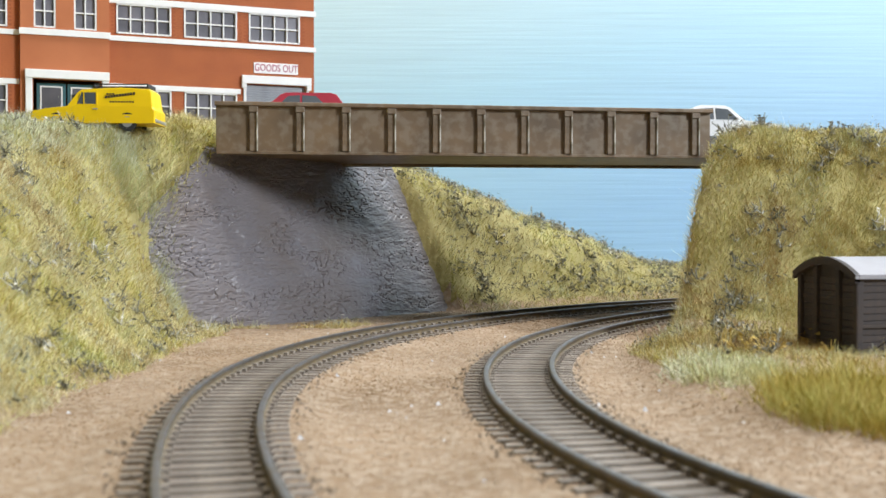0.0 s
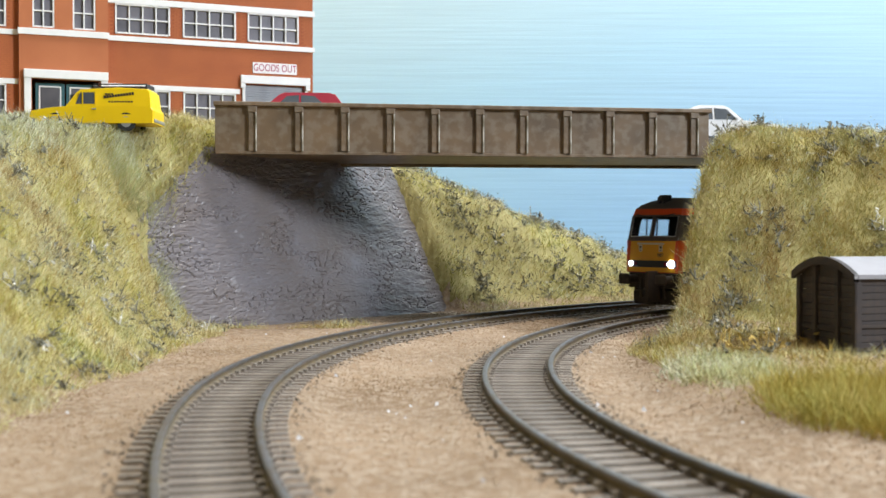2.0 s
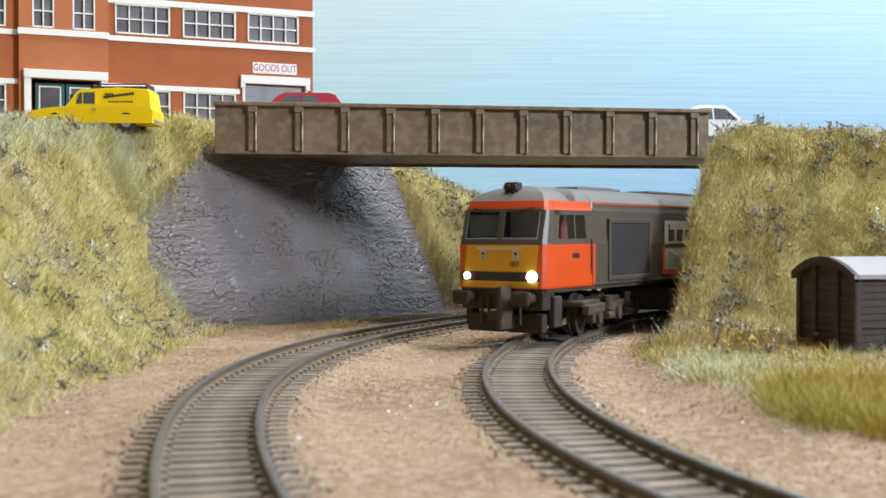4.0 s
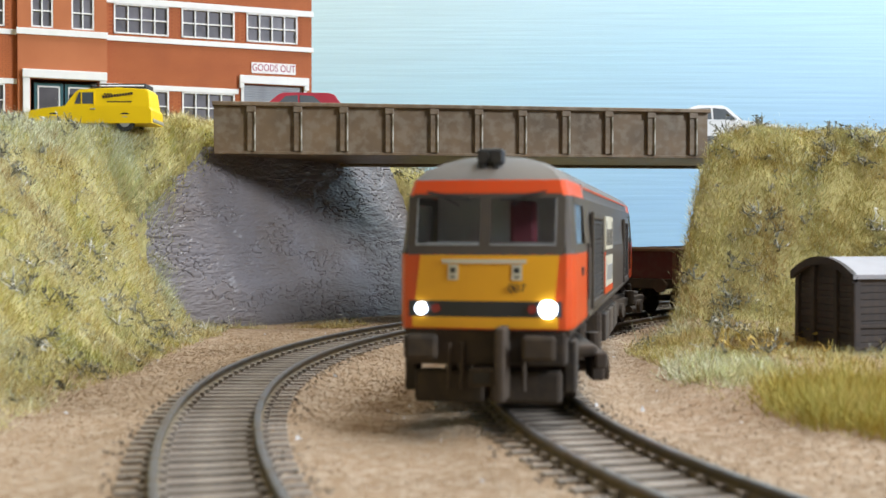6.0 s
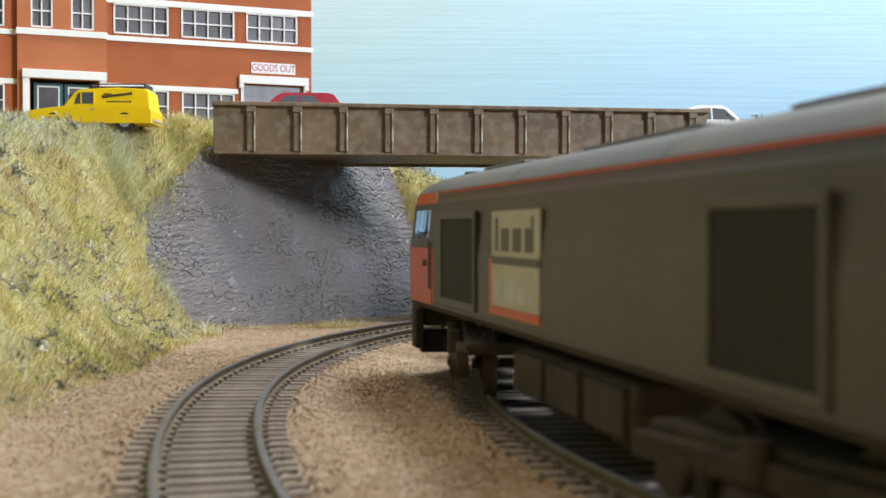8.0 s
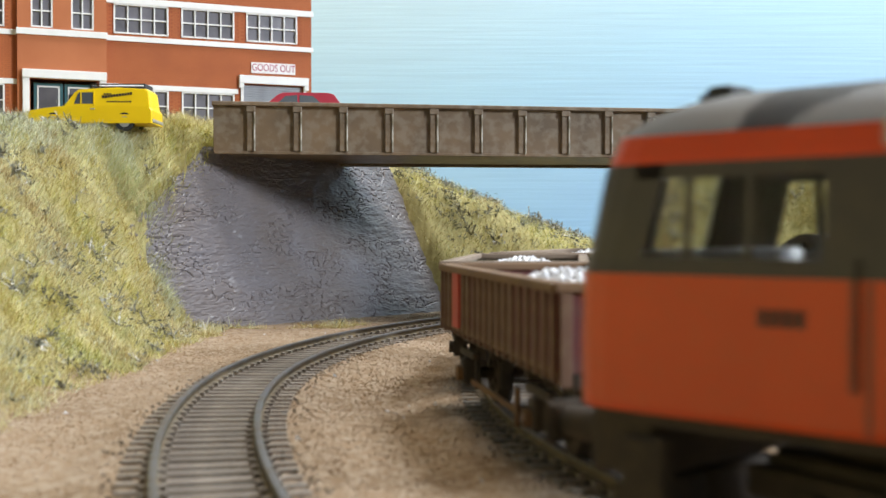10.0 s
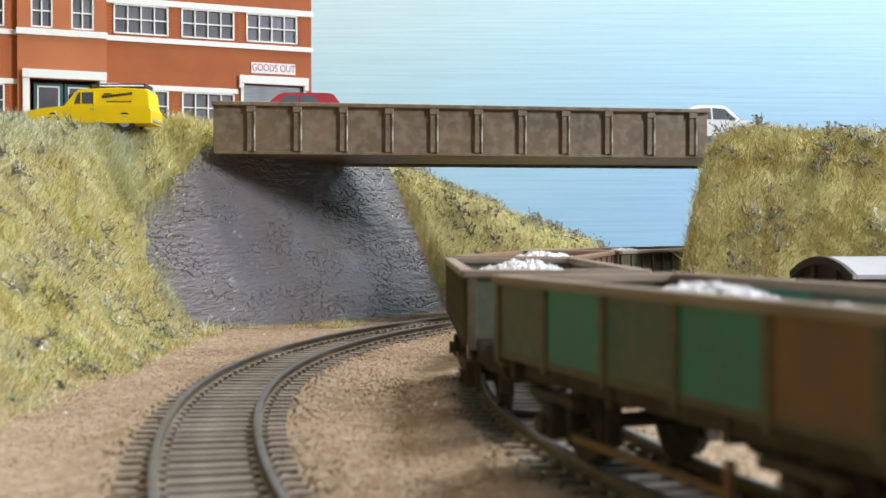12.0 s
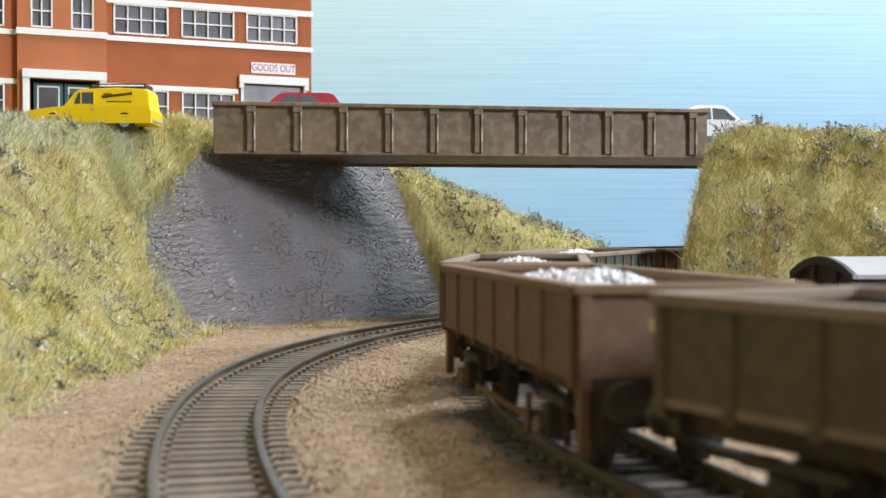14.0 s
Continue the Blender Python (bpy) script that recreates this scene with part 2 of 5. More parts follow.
def backdrop_paint():
    """A board painted as sky: pale above, bluer below and to the right, with streaks of the brush."""
    m = bpy.data.materials.new("sky_board")
    m.use_nodes = True
    n, l = m.node_tree.nodes, m.node_tree.links
    b = n["Principled BSDF"]
    co, sep, ramp = n.new("ShaderNodeTexCoord"), n.new("ShaderNodeSeparateXYZ"), n.new("ShaderNodeValToRGB")
    l.new(co.outputs["Object"], sep.inputs[0])
    rng = n.new("ShaderNodeMapRange")
    rng.inputs[1].default_value, rng.inputs[2].default_value = 0.0, 0.26
    # The slant also puts the lens's corner falloff into the paint.
    sl = n.new("ShaderNodeMath")
    sl.operation, sl.inputs[1].default_value = "MULTIPLY_ADD", -0.28
    l.new(sep.outputs[0], sl.inputs[0]), l.new(sep.outputs[2], sl.inputs[2])
    l.new(sl.outputs[0], rng.inputs[0]), l.new(rng.outputs[0], ramp.inputs[0])
    els = ramp.color_ramp.elements
    els.new(0.5)
    for e, (p, c) in zip(els, ((0.05, (0.30, 0.50, 0.74)), (0.5, (0.44, 0.67, 0.82)), (0.95, (0.64, 0.82, 0.87)))):
        e.position, e.color = p, (*c, 1)
    mp, streak = n.new("ShaderNodeMapping"), n.new("ShaderNodeTexNoise")
    mp.inputs["Scale"].default_value, mp.inputs["Rotation"].default_value = (9, 1, 420), (0, 0.10, 0)
    streak.inputs["Scale"].default_value, streak.inputs["Detail"].default_value = 1.0, 6
    l.new(co.outputs["Object"], mp.inputs["Vector"]), l.new(mp.outputs[0], streak.inputs["Vector"])
    hv, r2 = n.new("ShaderNodeHueSaturation"), n.new("ShaderNodeMapRange")
    r2.inputs[1].default_value, r2.inputs[2].default_value, r2.inputs[3].default_value, r2.inputs[4].default_value = 0.3, 0.7, 0.94, 1.04
    l.new(streak.outputs["Fac"], r2.inputs[0]), l.new(r2.outputs[0], hv.inputs["Value"]), l.new(ramp.outputs[0], hv.inputs["Color"])
    l.new(hv.outputs[0], b.inputs["Base Color"])
    bp = n.new("ShaderNodeBump")
    bp.inputs["Strength"].default_value, bp.inputs["Distance"].default_value = 0.35, 0.0006
    l.new(streak.outputs["Fac"], bp.inputs["Height"]), l.new(bp.outputs[0], b.inputs["Normal"])
    b.inputs["Roughness"].default_value = 0.45
    return m


SKY_PAINT = backdrop_paint()


# ---- ground and backdrop ----
def build_ground():
    xs = np.concatenate([np.linspace(-700, -260, 23)[:-1], np.arange(-260, 330, 3.0), np.linspace(330, 1900, 60)])
    ys = np.concatenate([np.linspace(-250, 60, 16)[:-1], np.arange(60, 700, 3.0), np.linspace(700, 925, 46)])
    X, Y = np.meshgrid(xs, ys)
    Z = height(X, Y)
    n, m = len(ys), len(xs)
    idx = np.arange(n * m).reshape(n, m)
    faces = np.stack([idx[:-1, :-1], idx[:-1, 1:], idx[1:, 1:], idx[1:, :-1]], -1).reshape(-1, 4)
    ob = raw("ground", np.stack([X, Y, Z], -1).reshape(-1, 3), faces, [EARTH, TURF], smooth=True)
    dl, dr = beside(LEFT_TRACK, X, Y), -beside(RIGHT_TRACK, X, Y)
    turf = (Z > -1.0) & ((dl > 46) | ((dr > 24) & (Z > 3.0))) & (X < 420)
    ob.data.polygons.foreach_set("material_index", turf[:-1, :-1].astype(np.int32).ravel())
    return tagged(ob, "sandy brown scatter ground rising into two banks", "ground", kind="structure")


def build_backdrop():
    ob = part("backdrop", box(-900, 2000, 930, 942, -60, 900), SKY_PAINT)
    tagged(ob, "board painted as a pale blue sky with brush streaks", "backdrop", kind="structure")


# ---- track ----
def rail_mesh(track, s0, s1, start, off, name, mat_top, mat_web, parent):
    """A bullhead-like rail swept along the plan curve: foot, web and head."""
    prof = [(-1.1, -2.5), (-1.1, -2.1), (-0.35, -1.8), (-0.35, -0.9), (-0.62, -0.65), (-0.62, -0.12), (-0.45, 0.0), (0.45, 0.0), (0.62, -0.12), (0.62, -0.65), (0.35, -0.9), (0.35, -1.8), (1.1, -2.1), (1.1, -2.5)]
    verts, faces, k = [], [], len(prof)
    ss = np.arange(s0, s1, 5.0)
    for s in ss:
        x, y, h = on_track(track, start, s)
        nx, ny = -math.sin(h), math.cos(h)
        verts += [(x + nx * (off + a), y + ny * (off + a), z) for a, z in prof]
    for i in range(len(ss) - 1):
        for j in range(k - 1):
            faces.append((i * k + j, i * k + j + 1, (i + 1) * k + j + 1, (i + 1) * k + j))
    ob = raw(name, verts, faces, [mat_web, mat_top], parent)
    for p in ob.data.polygons:
        p.material_index = 1 if p.index % (k - 1) in (4, 5, 6, 7, 8) else 0
    return ob


def build_track(track, start, near, far, label):
    t = thing("railway_track", label, "railway track", "the two tracks under the bridge", "structure")
    rail_mesh(track, near, far, start, 8.55, "rail", RAIL, RAIL_WEB, t)
    rail_mesh(track, near, far, start, -8.55, "rail", RAIL, RAIL_WEB, t)
    strip, quads = [], []
    for i, s in enumerate(np.arange(near, far, 6.0)):
        x, y, h = on_track(track, start, s)
        for k, (b, z) in enumerate(((-12.6, -3.5), (-10.4, -2.85), (0, -2.70), (10.4, -2.85), (12.6, -3.5))):
            strip.append((x - math.sin(h) * b, y + math.cos(h) * b, z + 0.06 * math.sin(i * 1.7 + k * 2.3)))
        if i:
            quads += [((i - 1) * 5 + k, (i - 1) * 5 + k + 1, i * 5 + k + 1, i * 5 + k) for k in range(4)]
    raw("ballast_bed", strip, quads, BALLAST, t, "brown ballast darkened for the shade between sleepers", smooth=True)
    me = finish("sleeper", box(-1.25, 1.25, -14.2, 14.2, -4.4, -2.45, 0.25), SLEEPER)
    bm = bmesh.new()
    for b in (-8.55, 8.55):
        box(-0.9, 0.9, b - 2.0, b - 0.7, -2.5, -1.75, 0, bm)
        box(-0.9, 0.9, b + 0.7, b + 2.0, -2.5, -1.75, 0, bm)
    chairs = finish("chair", bm, SLEEPER)
    s, n = near + 3, 0
    while s < min(far, 640):
        x, y, h = on_track(track, start, s)
        o = part("sleeper", me, None, t, m=at(x, y, 0.03 * ((n * 7) % 5 - 2), 0, 0, math.degrees(h) + ((n * 37) % 9 - 4) * 0.15))
        part("rail_chair", chairs, None, o)
        s, n = s + 6.1, n + 1
    return t


# ---- bridge ----
G0, G1 = Vector((-93.3, 507, 0)), Vector((117.6, 541, 0))
G_LEN = (G1 - G0).length
G_TURN = math.degrees(math.atan2(G1.y - G0.y, G1.x - G0.x))


def girder_side(parent, rear=False):
    web = box(0, G_LEN, 1.2, 3.2, 68.4, 88.0, 0.2)
    web_ob = part("girder_web", web, GIRDER, parent)
    part("top_flange", box(-0.6, G_LEN + 0.6, -1.2, 4.2, 87.2, 88.9, 0.35), GIRDER, parent)
    part("bottom_flange", box(0.2, G_LEN - 0.2, 0.4, 4.0, 67.4, 68.6, 0.2), GIRDER, parent)
    rib = bmesh.new()
    box(-1.6, 1.6, -0.2, 1.4, 68.6, 87.1, 0.25, rib)
    box(-1.9, 1.9, -1.0, 1.3, 84.6, 87.1, 0.3, rib)
    me = finish("stiffener", rib, GIRDER)
    # Pale streaky paint on the right edge only, its highlight put into the colour.
    edge_strip = finish("pale_edge", box(1.15, 1.85, -1.0, 1.3, 68.5, 84.8, 0.3), PALE_EDGE)
    for i in range(11):
        o = part("stiffener", me, None, parent, m=at(15.2 + i * 19.12, 0, 0.1 * (i % 3)))
        part("pale_edge", edge_strip, None, o, "pale streaky right edge")


def build_bridge():
    br = thing("girder_bridge", "brown-painted plate girder road bridge with ribbed sides", "bridge", m=at(G0.x, G0.y, 0, 0, 0, G_TURN))
    girder_side(br)
    deck = bmesh.new()
    v = [deck.verts.new(p) for p in ((0.5, 3, 68.2), (G_LEN - 0.5, 3, 68.2), (G_LEN + 30, 76, 68.2), (10, 86, 68.2))]
    f = deck.faces.new(v)
    ex = bmesh.ops.extrude_face_region(deck, geom=[f])
    bmesh.ops.translate(deck, vec=(0, 0, 6), verts=[e for e in ex["geom"] if isinstance(e, bmesh.types.BMVert)])
    part("deck", deck, GIRDER, br)
    part("far_girder", box(0, 234, -1.5, 1.5, 66.8, 84, 0.3), GIRDER, br, m=at(10, 86, 0, 0, 0, -2.5))
    return br


def build_abutment():
    """A battered wall face from foot line to top line, cut into a fine grid with rough relief."""
    b0, b1 = np.array((-151, 432.0)), np.array((4.0, 612.0))
    nu, nv = 420, 150
    verts, faces = [], []
    for j in range(nv + 1):
        q = j / nv
        for i in range(nu + 1):
            p = i / nu
            xy = b0 + (b1 - b0) * p + np.array((-WALL_RUN[1], WALL_RUN[0])) * float(batter(p)) * q
            z = -4.6 + 75.5 * q
            r = 0.5 * noise.noise((p * 30, q * 12, 3.1)) + 0.35 * noise.noise((p * 26, q * 44, 6.0))
            crack = abs(noise.noise((p * 46 + 9, q * 30, 1.2)) + 0.3 * noise.noise((p * 80, q * 60, 9.2)))
            r -= 0.85 * max(0, 0.11 - crack) / 0.11 * max(0, min(1, 3.0 * noise.noise((p * 11, q * 9, 5.5)) + 0.35))
            r += 0.34 * noise.noise((p * 90, q * 110, 2.0))
            edge = (1.3 * noise.noise((q * 18, 4, 8)) + 0.8 * noise.noise((q * 60, 2, 5))) * max(0.0, (p - 0.985) / 0.015)
            nrm = np.array((0.66, -0.60))
            verts.append((xy[0] + nrm[0] * r + edge, xy[1] + nrm[1] * r + edge, z + 0.3 * noise.noise((p * 30, q * 20, 7))))
    w = nu + 1
    for j in range(nv):
        for i in range(nu):
            if i / nu > np.interp(j / nv, EDGE_RISE, EDGE_ALONG) - 0.05:
                faces.append((j * w + i, j * w + i + 1, (j + 1) * w + i + 1, (j + 1) * w + i))
    # thickness: the far end face and the back
    n = len(verts)
    back = np.array((-14.0, 13.0))
    for j in range(nv + 1):
        x, y, z = verts[j * w + nu]
        verts.append((x + back[0], y + back[1], z))
    for j in range(nv):
        faces.append((j * w + nu, n + j, n + j + 1, (j + 1) * w + nu))
    ob = raw("bridge_abutment", verts, faces, ABUTMENT, smooth=False)
    tagged(ob, "grey-painted sloping abutment wall with rough cast stone relief", "bridge abutment", kind="structure")
    # the matching wall under the other end of the bridge
    bm = box(0, 120, 0, 10, -5, 68, 0.5)
    tagged(part("bridge_abutment", bm, ABUTMENT, m=at(142, 560, 0, 0, 0, 55)), "grey abutment wall hidden in the grassy bank", "bridge abutment", kind="structure")


build_ground()
build_backdrop()
build_bridge()
build_abutment()


# ---- factory ----
PANE = surface("window_film", (0.12, 0.115, 0.13), 0.25, second=(0.19, 0.18, 0.20), scale=70, fine=300, bump=0.02, per_piece=0.25)
TEAL = surface("teal_door_paint", (0.03, 0.12, 0.14), 0.5, scale=90, bump=0.03)
SHUTTER = surface("shutter_grey", (0.36, 0.38, 0.42), 0.5, scale=90, bump=0.03)
SIGN_INK = surface("sign_ink", (0.40, 0.03, 0.09), 0.6, bump=0)
# Darkened brick tone: the shade inside the building is put into the colour.
SHADE_WALL = surface("shaded_card", (0.16, 0.05, 0.02), 0.8, bump=0.1)


def facade_window(parent, x0, x1, z0, z1, cols, y=0.0):
    w = part("window_frame", box(x0, x1, y - 0.6, y + 1.2, z1 - 0.7, z1, 0), WHITE, parent)
    bm = bmesh.new()
    box(x0, x1, y - 0.6, y + 1.2, z0, z0 + 0.8, 0, bm)
    box(x0, x0 + 0.8, y - 0.6, y + 1.2, z0, z1, 0, bm)
    box(x1 - 0.8, x1, y - 0.6, y + 1.2, z0, z1, 0, bm)
    part("side_frame", bm, WHITE, w)
    step = (x1 - x0 - 0.8) / cols
    mid = (z0 + z1) / 2
    bars = bmesh.new()
    for i in range(1, cols):
        box(x0 + 0.4 + i * step - 0.3, x0 + 0.4 + i * step + 0.3, y - 0.45, y + 0.9, z0 + 0.3, z1 - 0.3, 0, bars)
    box(x0 + 0.4, x1 - 0.4, y - 0.4, y + 0.85, mid - 0.3, mid + 0.3, 0, bars)
    part("glazing_bar", bars, WHITE, w)
    for i in range(cols):
        for a, b in ((z0 + 0.4, mid), (mid, z1 - 0.4)):
            part("pane", box(x0 + 0.4 + i * step + 0.06, x0 + 0.4 + (i + 1) * step - 0.06, y + 1.0, y + 1.3, a + 0.05, b - 0.05), PANE, w)
    return w


def wall_with_holes(x0, x1, z0, z1, y0, y1, holes):
    """A slab cut by its openings: columns and rows of the grid that the openings make, less the openings."""
    xs = sorted({x0, x1, *[h[0] for h in holes], *[h[1] for h in holes]})
    zs = sorted({z0, z1, *[h[2] for h in holes], *[h[3] for h in holes]})
    bm = bmesh.new()
    for a, b in zip(xs, xs[1:]):
        for c, d in zip(zs, zs[1:]):
            mx, mz = (a + b) / 2, (c + d) / 2
            if not any(h[0] < mx < h[1] and h[2] < mz < h[3] for h in holes):
                box(a, b, y0, y1, c, d, 0, bm)
    bmesh.ops.remove_doubles(bm, verts=bm.verts, dist=0.001)
    return bm


def brick_courses(x0, x1, z0, z1, holes, y):
    """Brick faces in stretcher bond, a thin skin proud of the wall, left out at openings and bands."""
    verts, faces = [], []
    h, w, row, z = 0.95, 2.75, 0, z0
    while z + h <= z1:
        x = x0 - (w / 2 if row % 2 else 0)
        while x < x1:
            a, b = max(x + 0.12, x0), min(x + w - 0.12, x1)
            if b - a > 0.4 and not any(q[0] < b and a < q[1] and q[2] < z + h and z < q[3] for q in holes):
                n = len(verts)
                t = z + h - 0.16
                verts += [(a, y, z), (b, y, z), (b, y, t), (a, y, t), (a, y - 0.14, z), (b, y - 0.14, z), (b, y - 0.14, t), (a, y - 0.14, t)]
                faces += [(n + 4, n + 5, n + 6, n + 7), (n, n + 1, n + 5, n + 4), (n + 3, n + 7, n + 6, n + 2), (n, n + 4, n + 7, n + 3), (n + 1, n + 2, n + 6, n + 5)]
            x += w
        z, row = z + h, row + 1
    return verts, faces


def lettering(text, size, material, parent, m):
    cu = bpy.data.curves.new("lettering", "FONT")
    cu.body, cu.size, cu.align_x, cu.align_y, cu.extrude = text, size * MM, "CENTER", "CENTER", 0.05 * MM
    tmp = new("lettering", cu)
    me = bpy.data.meshes.new_from_object(tmp.evaluated_get(bpy.context.evaluated_depsgraph_get()))
    bpy.data.objects.remove(tmp)
    me.materials.clear()
    me.materials.append(material)
    return part("lettering", me, None, parent, m=m)


def build_factory():
    """Facade frame: x runs from the far corner (0) to the left, z up, y into the building."""
    turn = math.degrees(math.atan2(0.404, 0.915))
    fac = thing("factory_building", "red brick card factory with white bands and metal windows", "building", m=at(-69, 660, 0, 0, 0, turn))
    wins = []
    for base, top in ((134.5, 149.5), (176, 191)):
        wins += [(-35.6, -7.9, base, top, 4), (-69.5, -41.9, base, top, 4), (-103.4, -76.0, base, top, 4)]
    wins += [(-69.3, -41.9, 91.0, 106.8, 4), (-103.4, -76.0, 91.0, 106.8, 4)]
    door = (-37.0, -4.8, 84, 112.3)
    holes = [w[:4] for w in wins] + [door]
    part("main_wall", wall_with_holes(-107.3, 0, 82, 205, 0, 4, holes), BRICK_JOINT, fac)
    bands = [(130.7, 133.3), (149.5, 152.6), (106.8, 109.4), (88.3, 90.9), (172, 175), (191, 194)]
    v, f = brick_courses(-107.0, -0.2, 82, 205, [(a - 0.1, b + 0.1, c - 0.1, d + 0.1) for a, b, c, d in holes] + [(-108, 1, a, b) for a, b in bands], 0.0)
    tagged(raw("brick_face", v, f, BRICK, fac), kind="stuff")
    part("gable_wall", box(-3.9, 0, 4.0, 90, 82, 205), BRICK, fac)
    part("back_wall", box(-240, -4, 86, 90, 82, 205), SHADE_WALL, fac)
    # Unseen dark sheet behind the windows.
    part("shade_screen", box(-236, -4, 14, 15, 82, 205), SHADE_WALL, fac)
    part("roof", box(-242, 1, 0, 91, 205, 208), ROAD, fac)
    for a, b in bands:
        x1 = -40.0 if b < 112 else 0.9
        part("band", box(-107.3, x1, -0.95, -0.02, a, b, 0.15), WHITE, fac)
    for w in wins:
        facade_window(fac, *w)
    # loading door with its roller shutter
    part("door_head", box(-39.6, -2.0, -2.2, -0.02, 112.6, 116.8, 0.2), WHITE, fac)
    for x in (-38.6, -4.6):
        part("door_post", box(x, x + 1.5, -1.0, 0.0, 84, 112.5, 0.1), WHITE, fac)
    for x in (-39.6, -4.4):
        part("door_bracket", box(x, x + 2.4, -2.0, -0.02, 110.2, 112.6, 0.1), WHITE, fac)
    sh = part("roller_shutter", box(-37, -4.9, 1.6, 2.0, 84, 112.2), SHUTTER, fac)
    slat = finish("slat", box(-37, -4.9, -0.28, 0.28, 0.06, 1.14, 0.12), SHUTTER)
    for i in range(23):
        part("slat", slat, None, sh, m=at(0, 1.4, 84.3 + i * 1.2))
    sign = part("sign_board", box(-33, -9.1, -0.75, -0.25, 118.3, 123.9, 0.05), WHITE, fac, "white sign board with red letters")
    lettering("GOODS OUT", 5.3, SIGN_INK, sign, at(-21.0, -0.83, 121.1, 90, 0, 0) @ Matrix.Diagonal((0.74, 1, 1, 1)))
    # entrance bay, plain faced, standing a little proud
    bay = [(-143.1, -132.8, 134.6, 151), (-124.2, -113.3, 134.6, 151), (-143.5, -111.2, 84, 110.0)]
    part("entrance_bay", wall_with_holes(-149.4, -107.3, 82, 205, -3.4, 4, bay), RENDER_RED, fac)
    facade_window(fac, *bay[0], 2, -2.6)
    facade_window(fac, *bay[1], 2, -2.6)
    part("band", box(-150.0, -106.9, -4.4, -3.42, 130.8, 133.9, 0.15), WHITE, fac)
    part("porch_head", box(-147.4, -107.6, -6.2, -3.42, 109.8, 113.9, 0.2), WHITE, fac)
    for x in (-147.2, -111.0):
        part("porch_post", box(x, x + 3.2, -5.6, -3.42, 84, 109.7, 0.2), WHITE, fac)
    for x in (-141.5, -127.0):
        d = part("door_leaf", box(x, x + 13.8, 0.8, 2.0, 84, 108.2, 0.2), TEAL, fac, "teal door with large white-framed pane")
        bm = bmesh.new()
        for a, b, c, e in ((1.6, 12.2, 106, 106.7), (1.6, 12.2, 89, 89.7), (1.6, 2.3, 89, 106.7), (11.5, 12.2, 89, 106.7)):
            box(x + a, x + b, 0.4, 0.8, c, e, 0, bm)
        part("pane_frame", bm, WHITE, d)
        part("pane", box(x + 2.3, x + 11.5, 0.55, 0.78, 89.7, 106), PANE, d)
    # the wing beyond the bay
    far = [(-178.0, -155.0, 134.5, 149.5, 4), (-178.0, -155.0, 91.0, 106.8, 4), (-212, -184, 134.5, 149.5, 4), (-212, -184, 91.0, 106.8, 4)]
    part("side_wing", wall_with_holes(-240, -149.4, 82, 205, 0, 4, [w[:4] for w in far]), BRICK_JOINT, fac)
    v, f = brick_courses(-200, -149.6, 82, 175, [w[:4] for w in far] + [(-241, -140, a, b) for a, b in bands], 0.0)
    tagged(raw("brick_face", v, f, BRICK, fac), kind="stuff")
    for a, b in bands:
        part("band", box(-240, -149.5, -0.95, -0.02, a, b, 0.15), WHITE, fac)
    for w in far:
        facade_window(fac, *w)
    return fac


BRICK_JOINT = surface("brick_joint", (0.36, 0.10, 0.035), 0.85, second=(0.30, 0.08, 0.03), scale=80, bump=0.05)
build_factory()


# ---- road vehicles (nose along -x, wheels on z = 0) ----
YELLOW = surface("yellow_van_paint", (0.86, 0.58, 0.0), 0.45, second=(0.80, 0.52, 0.0), scale=60, bump=0.02)
CAR_WHITE = surface("white_car_paint", (0.78, 0.78, 0.78), 0.25, second=(0.74, 0.74, 0.74), scale=60, bump=0.02, coat=0.4)
CAR_RED = surface("red_car_paint", (0.36, 0.03, 0.05), 0.3, second=(0.30, 0.025, 0.04), scale=60, bump=0.02, coat=0.4)
CAR_GLASS = surface("tinted_window", (0.08, 0.09, 0.10), 0.1, second=(0.12, 0.13, 0.14), scale=60, bump=0)
BLACK = surface("black_plastic", (0.025, 0.025, 0.027), 0.55, bump=0.1)
RUBBER = surface("tyre_rubber", (0.03, 0.03, 0.03), 0.85, bump=0.2)
SILVER = surface("silver_trim", (0.55, 0.55, 0.56), 0.35, 0.6, bump=0.02)


def shell(profile, half_low, half_top, z_low, z_top, curve=0.8):
    """A body from its side outline: the outline stands in both flanks, which lean in towards the top and round over."""
    bm = bmesh.new()
    rings = []
    for q, inset in ((-1, 0.0), (-0.92, -curve), (0, -curve * 1.35), (0.92, -curve), (1, 0.0)):
        ring = []
        for x, z in profile:
            k = min(max((z - z_low) / (z_top - z_low), 0), 1)
            half = half_low + (half_top - half_low) * k
            cx, cz = sum(p[0] for p in profile) / len(profile), sum(p[1] for p in profile) / len(profile)
            d = Vector((x - cx, z - cz)).normalized()
            ring.append(bm.verts.new((x - d.x * inset * 0.6 * 1, q * half, z - d.y * inset * 0.6)))
        rings.append(ring)
    n = len(profile)
    for a, b in zip(rings, rings[1:]):
        for i in range(n):
            bm.faces.new((a[i], a[(i + 1) % n], b[(i + 1) % n], b[i]))
    bm.faces.new(rings[0]), bm.faces.new(rings[-1][::-1])
    return bm


def road_wheels(car, spots, half, r=3.6):
    tyre = finish("tyre", tube(r, 2.2, "Y", 20), RUBBER)
    rim = finish("rim", tube(r * 0.6, 2.4, "Y", 14), SILVER)
    for x in spots:
        for s in (-1, 1):
            w = part("wheel", tyre, None, car, m=at(x, s * (half - 1.0), r))
            part("rim", rim, None, w)


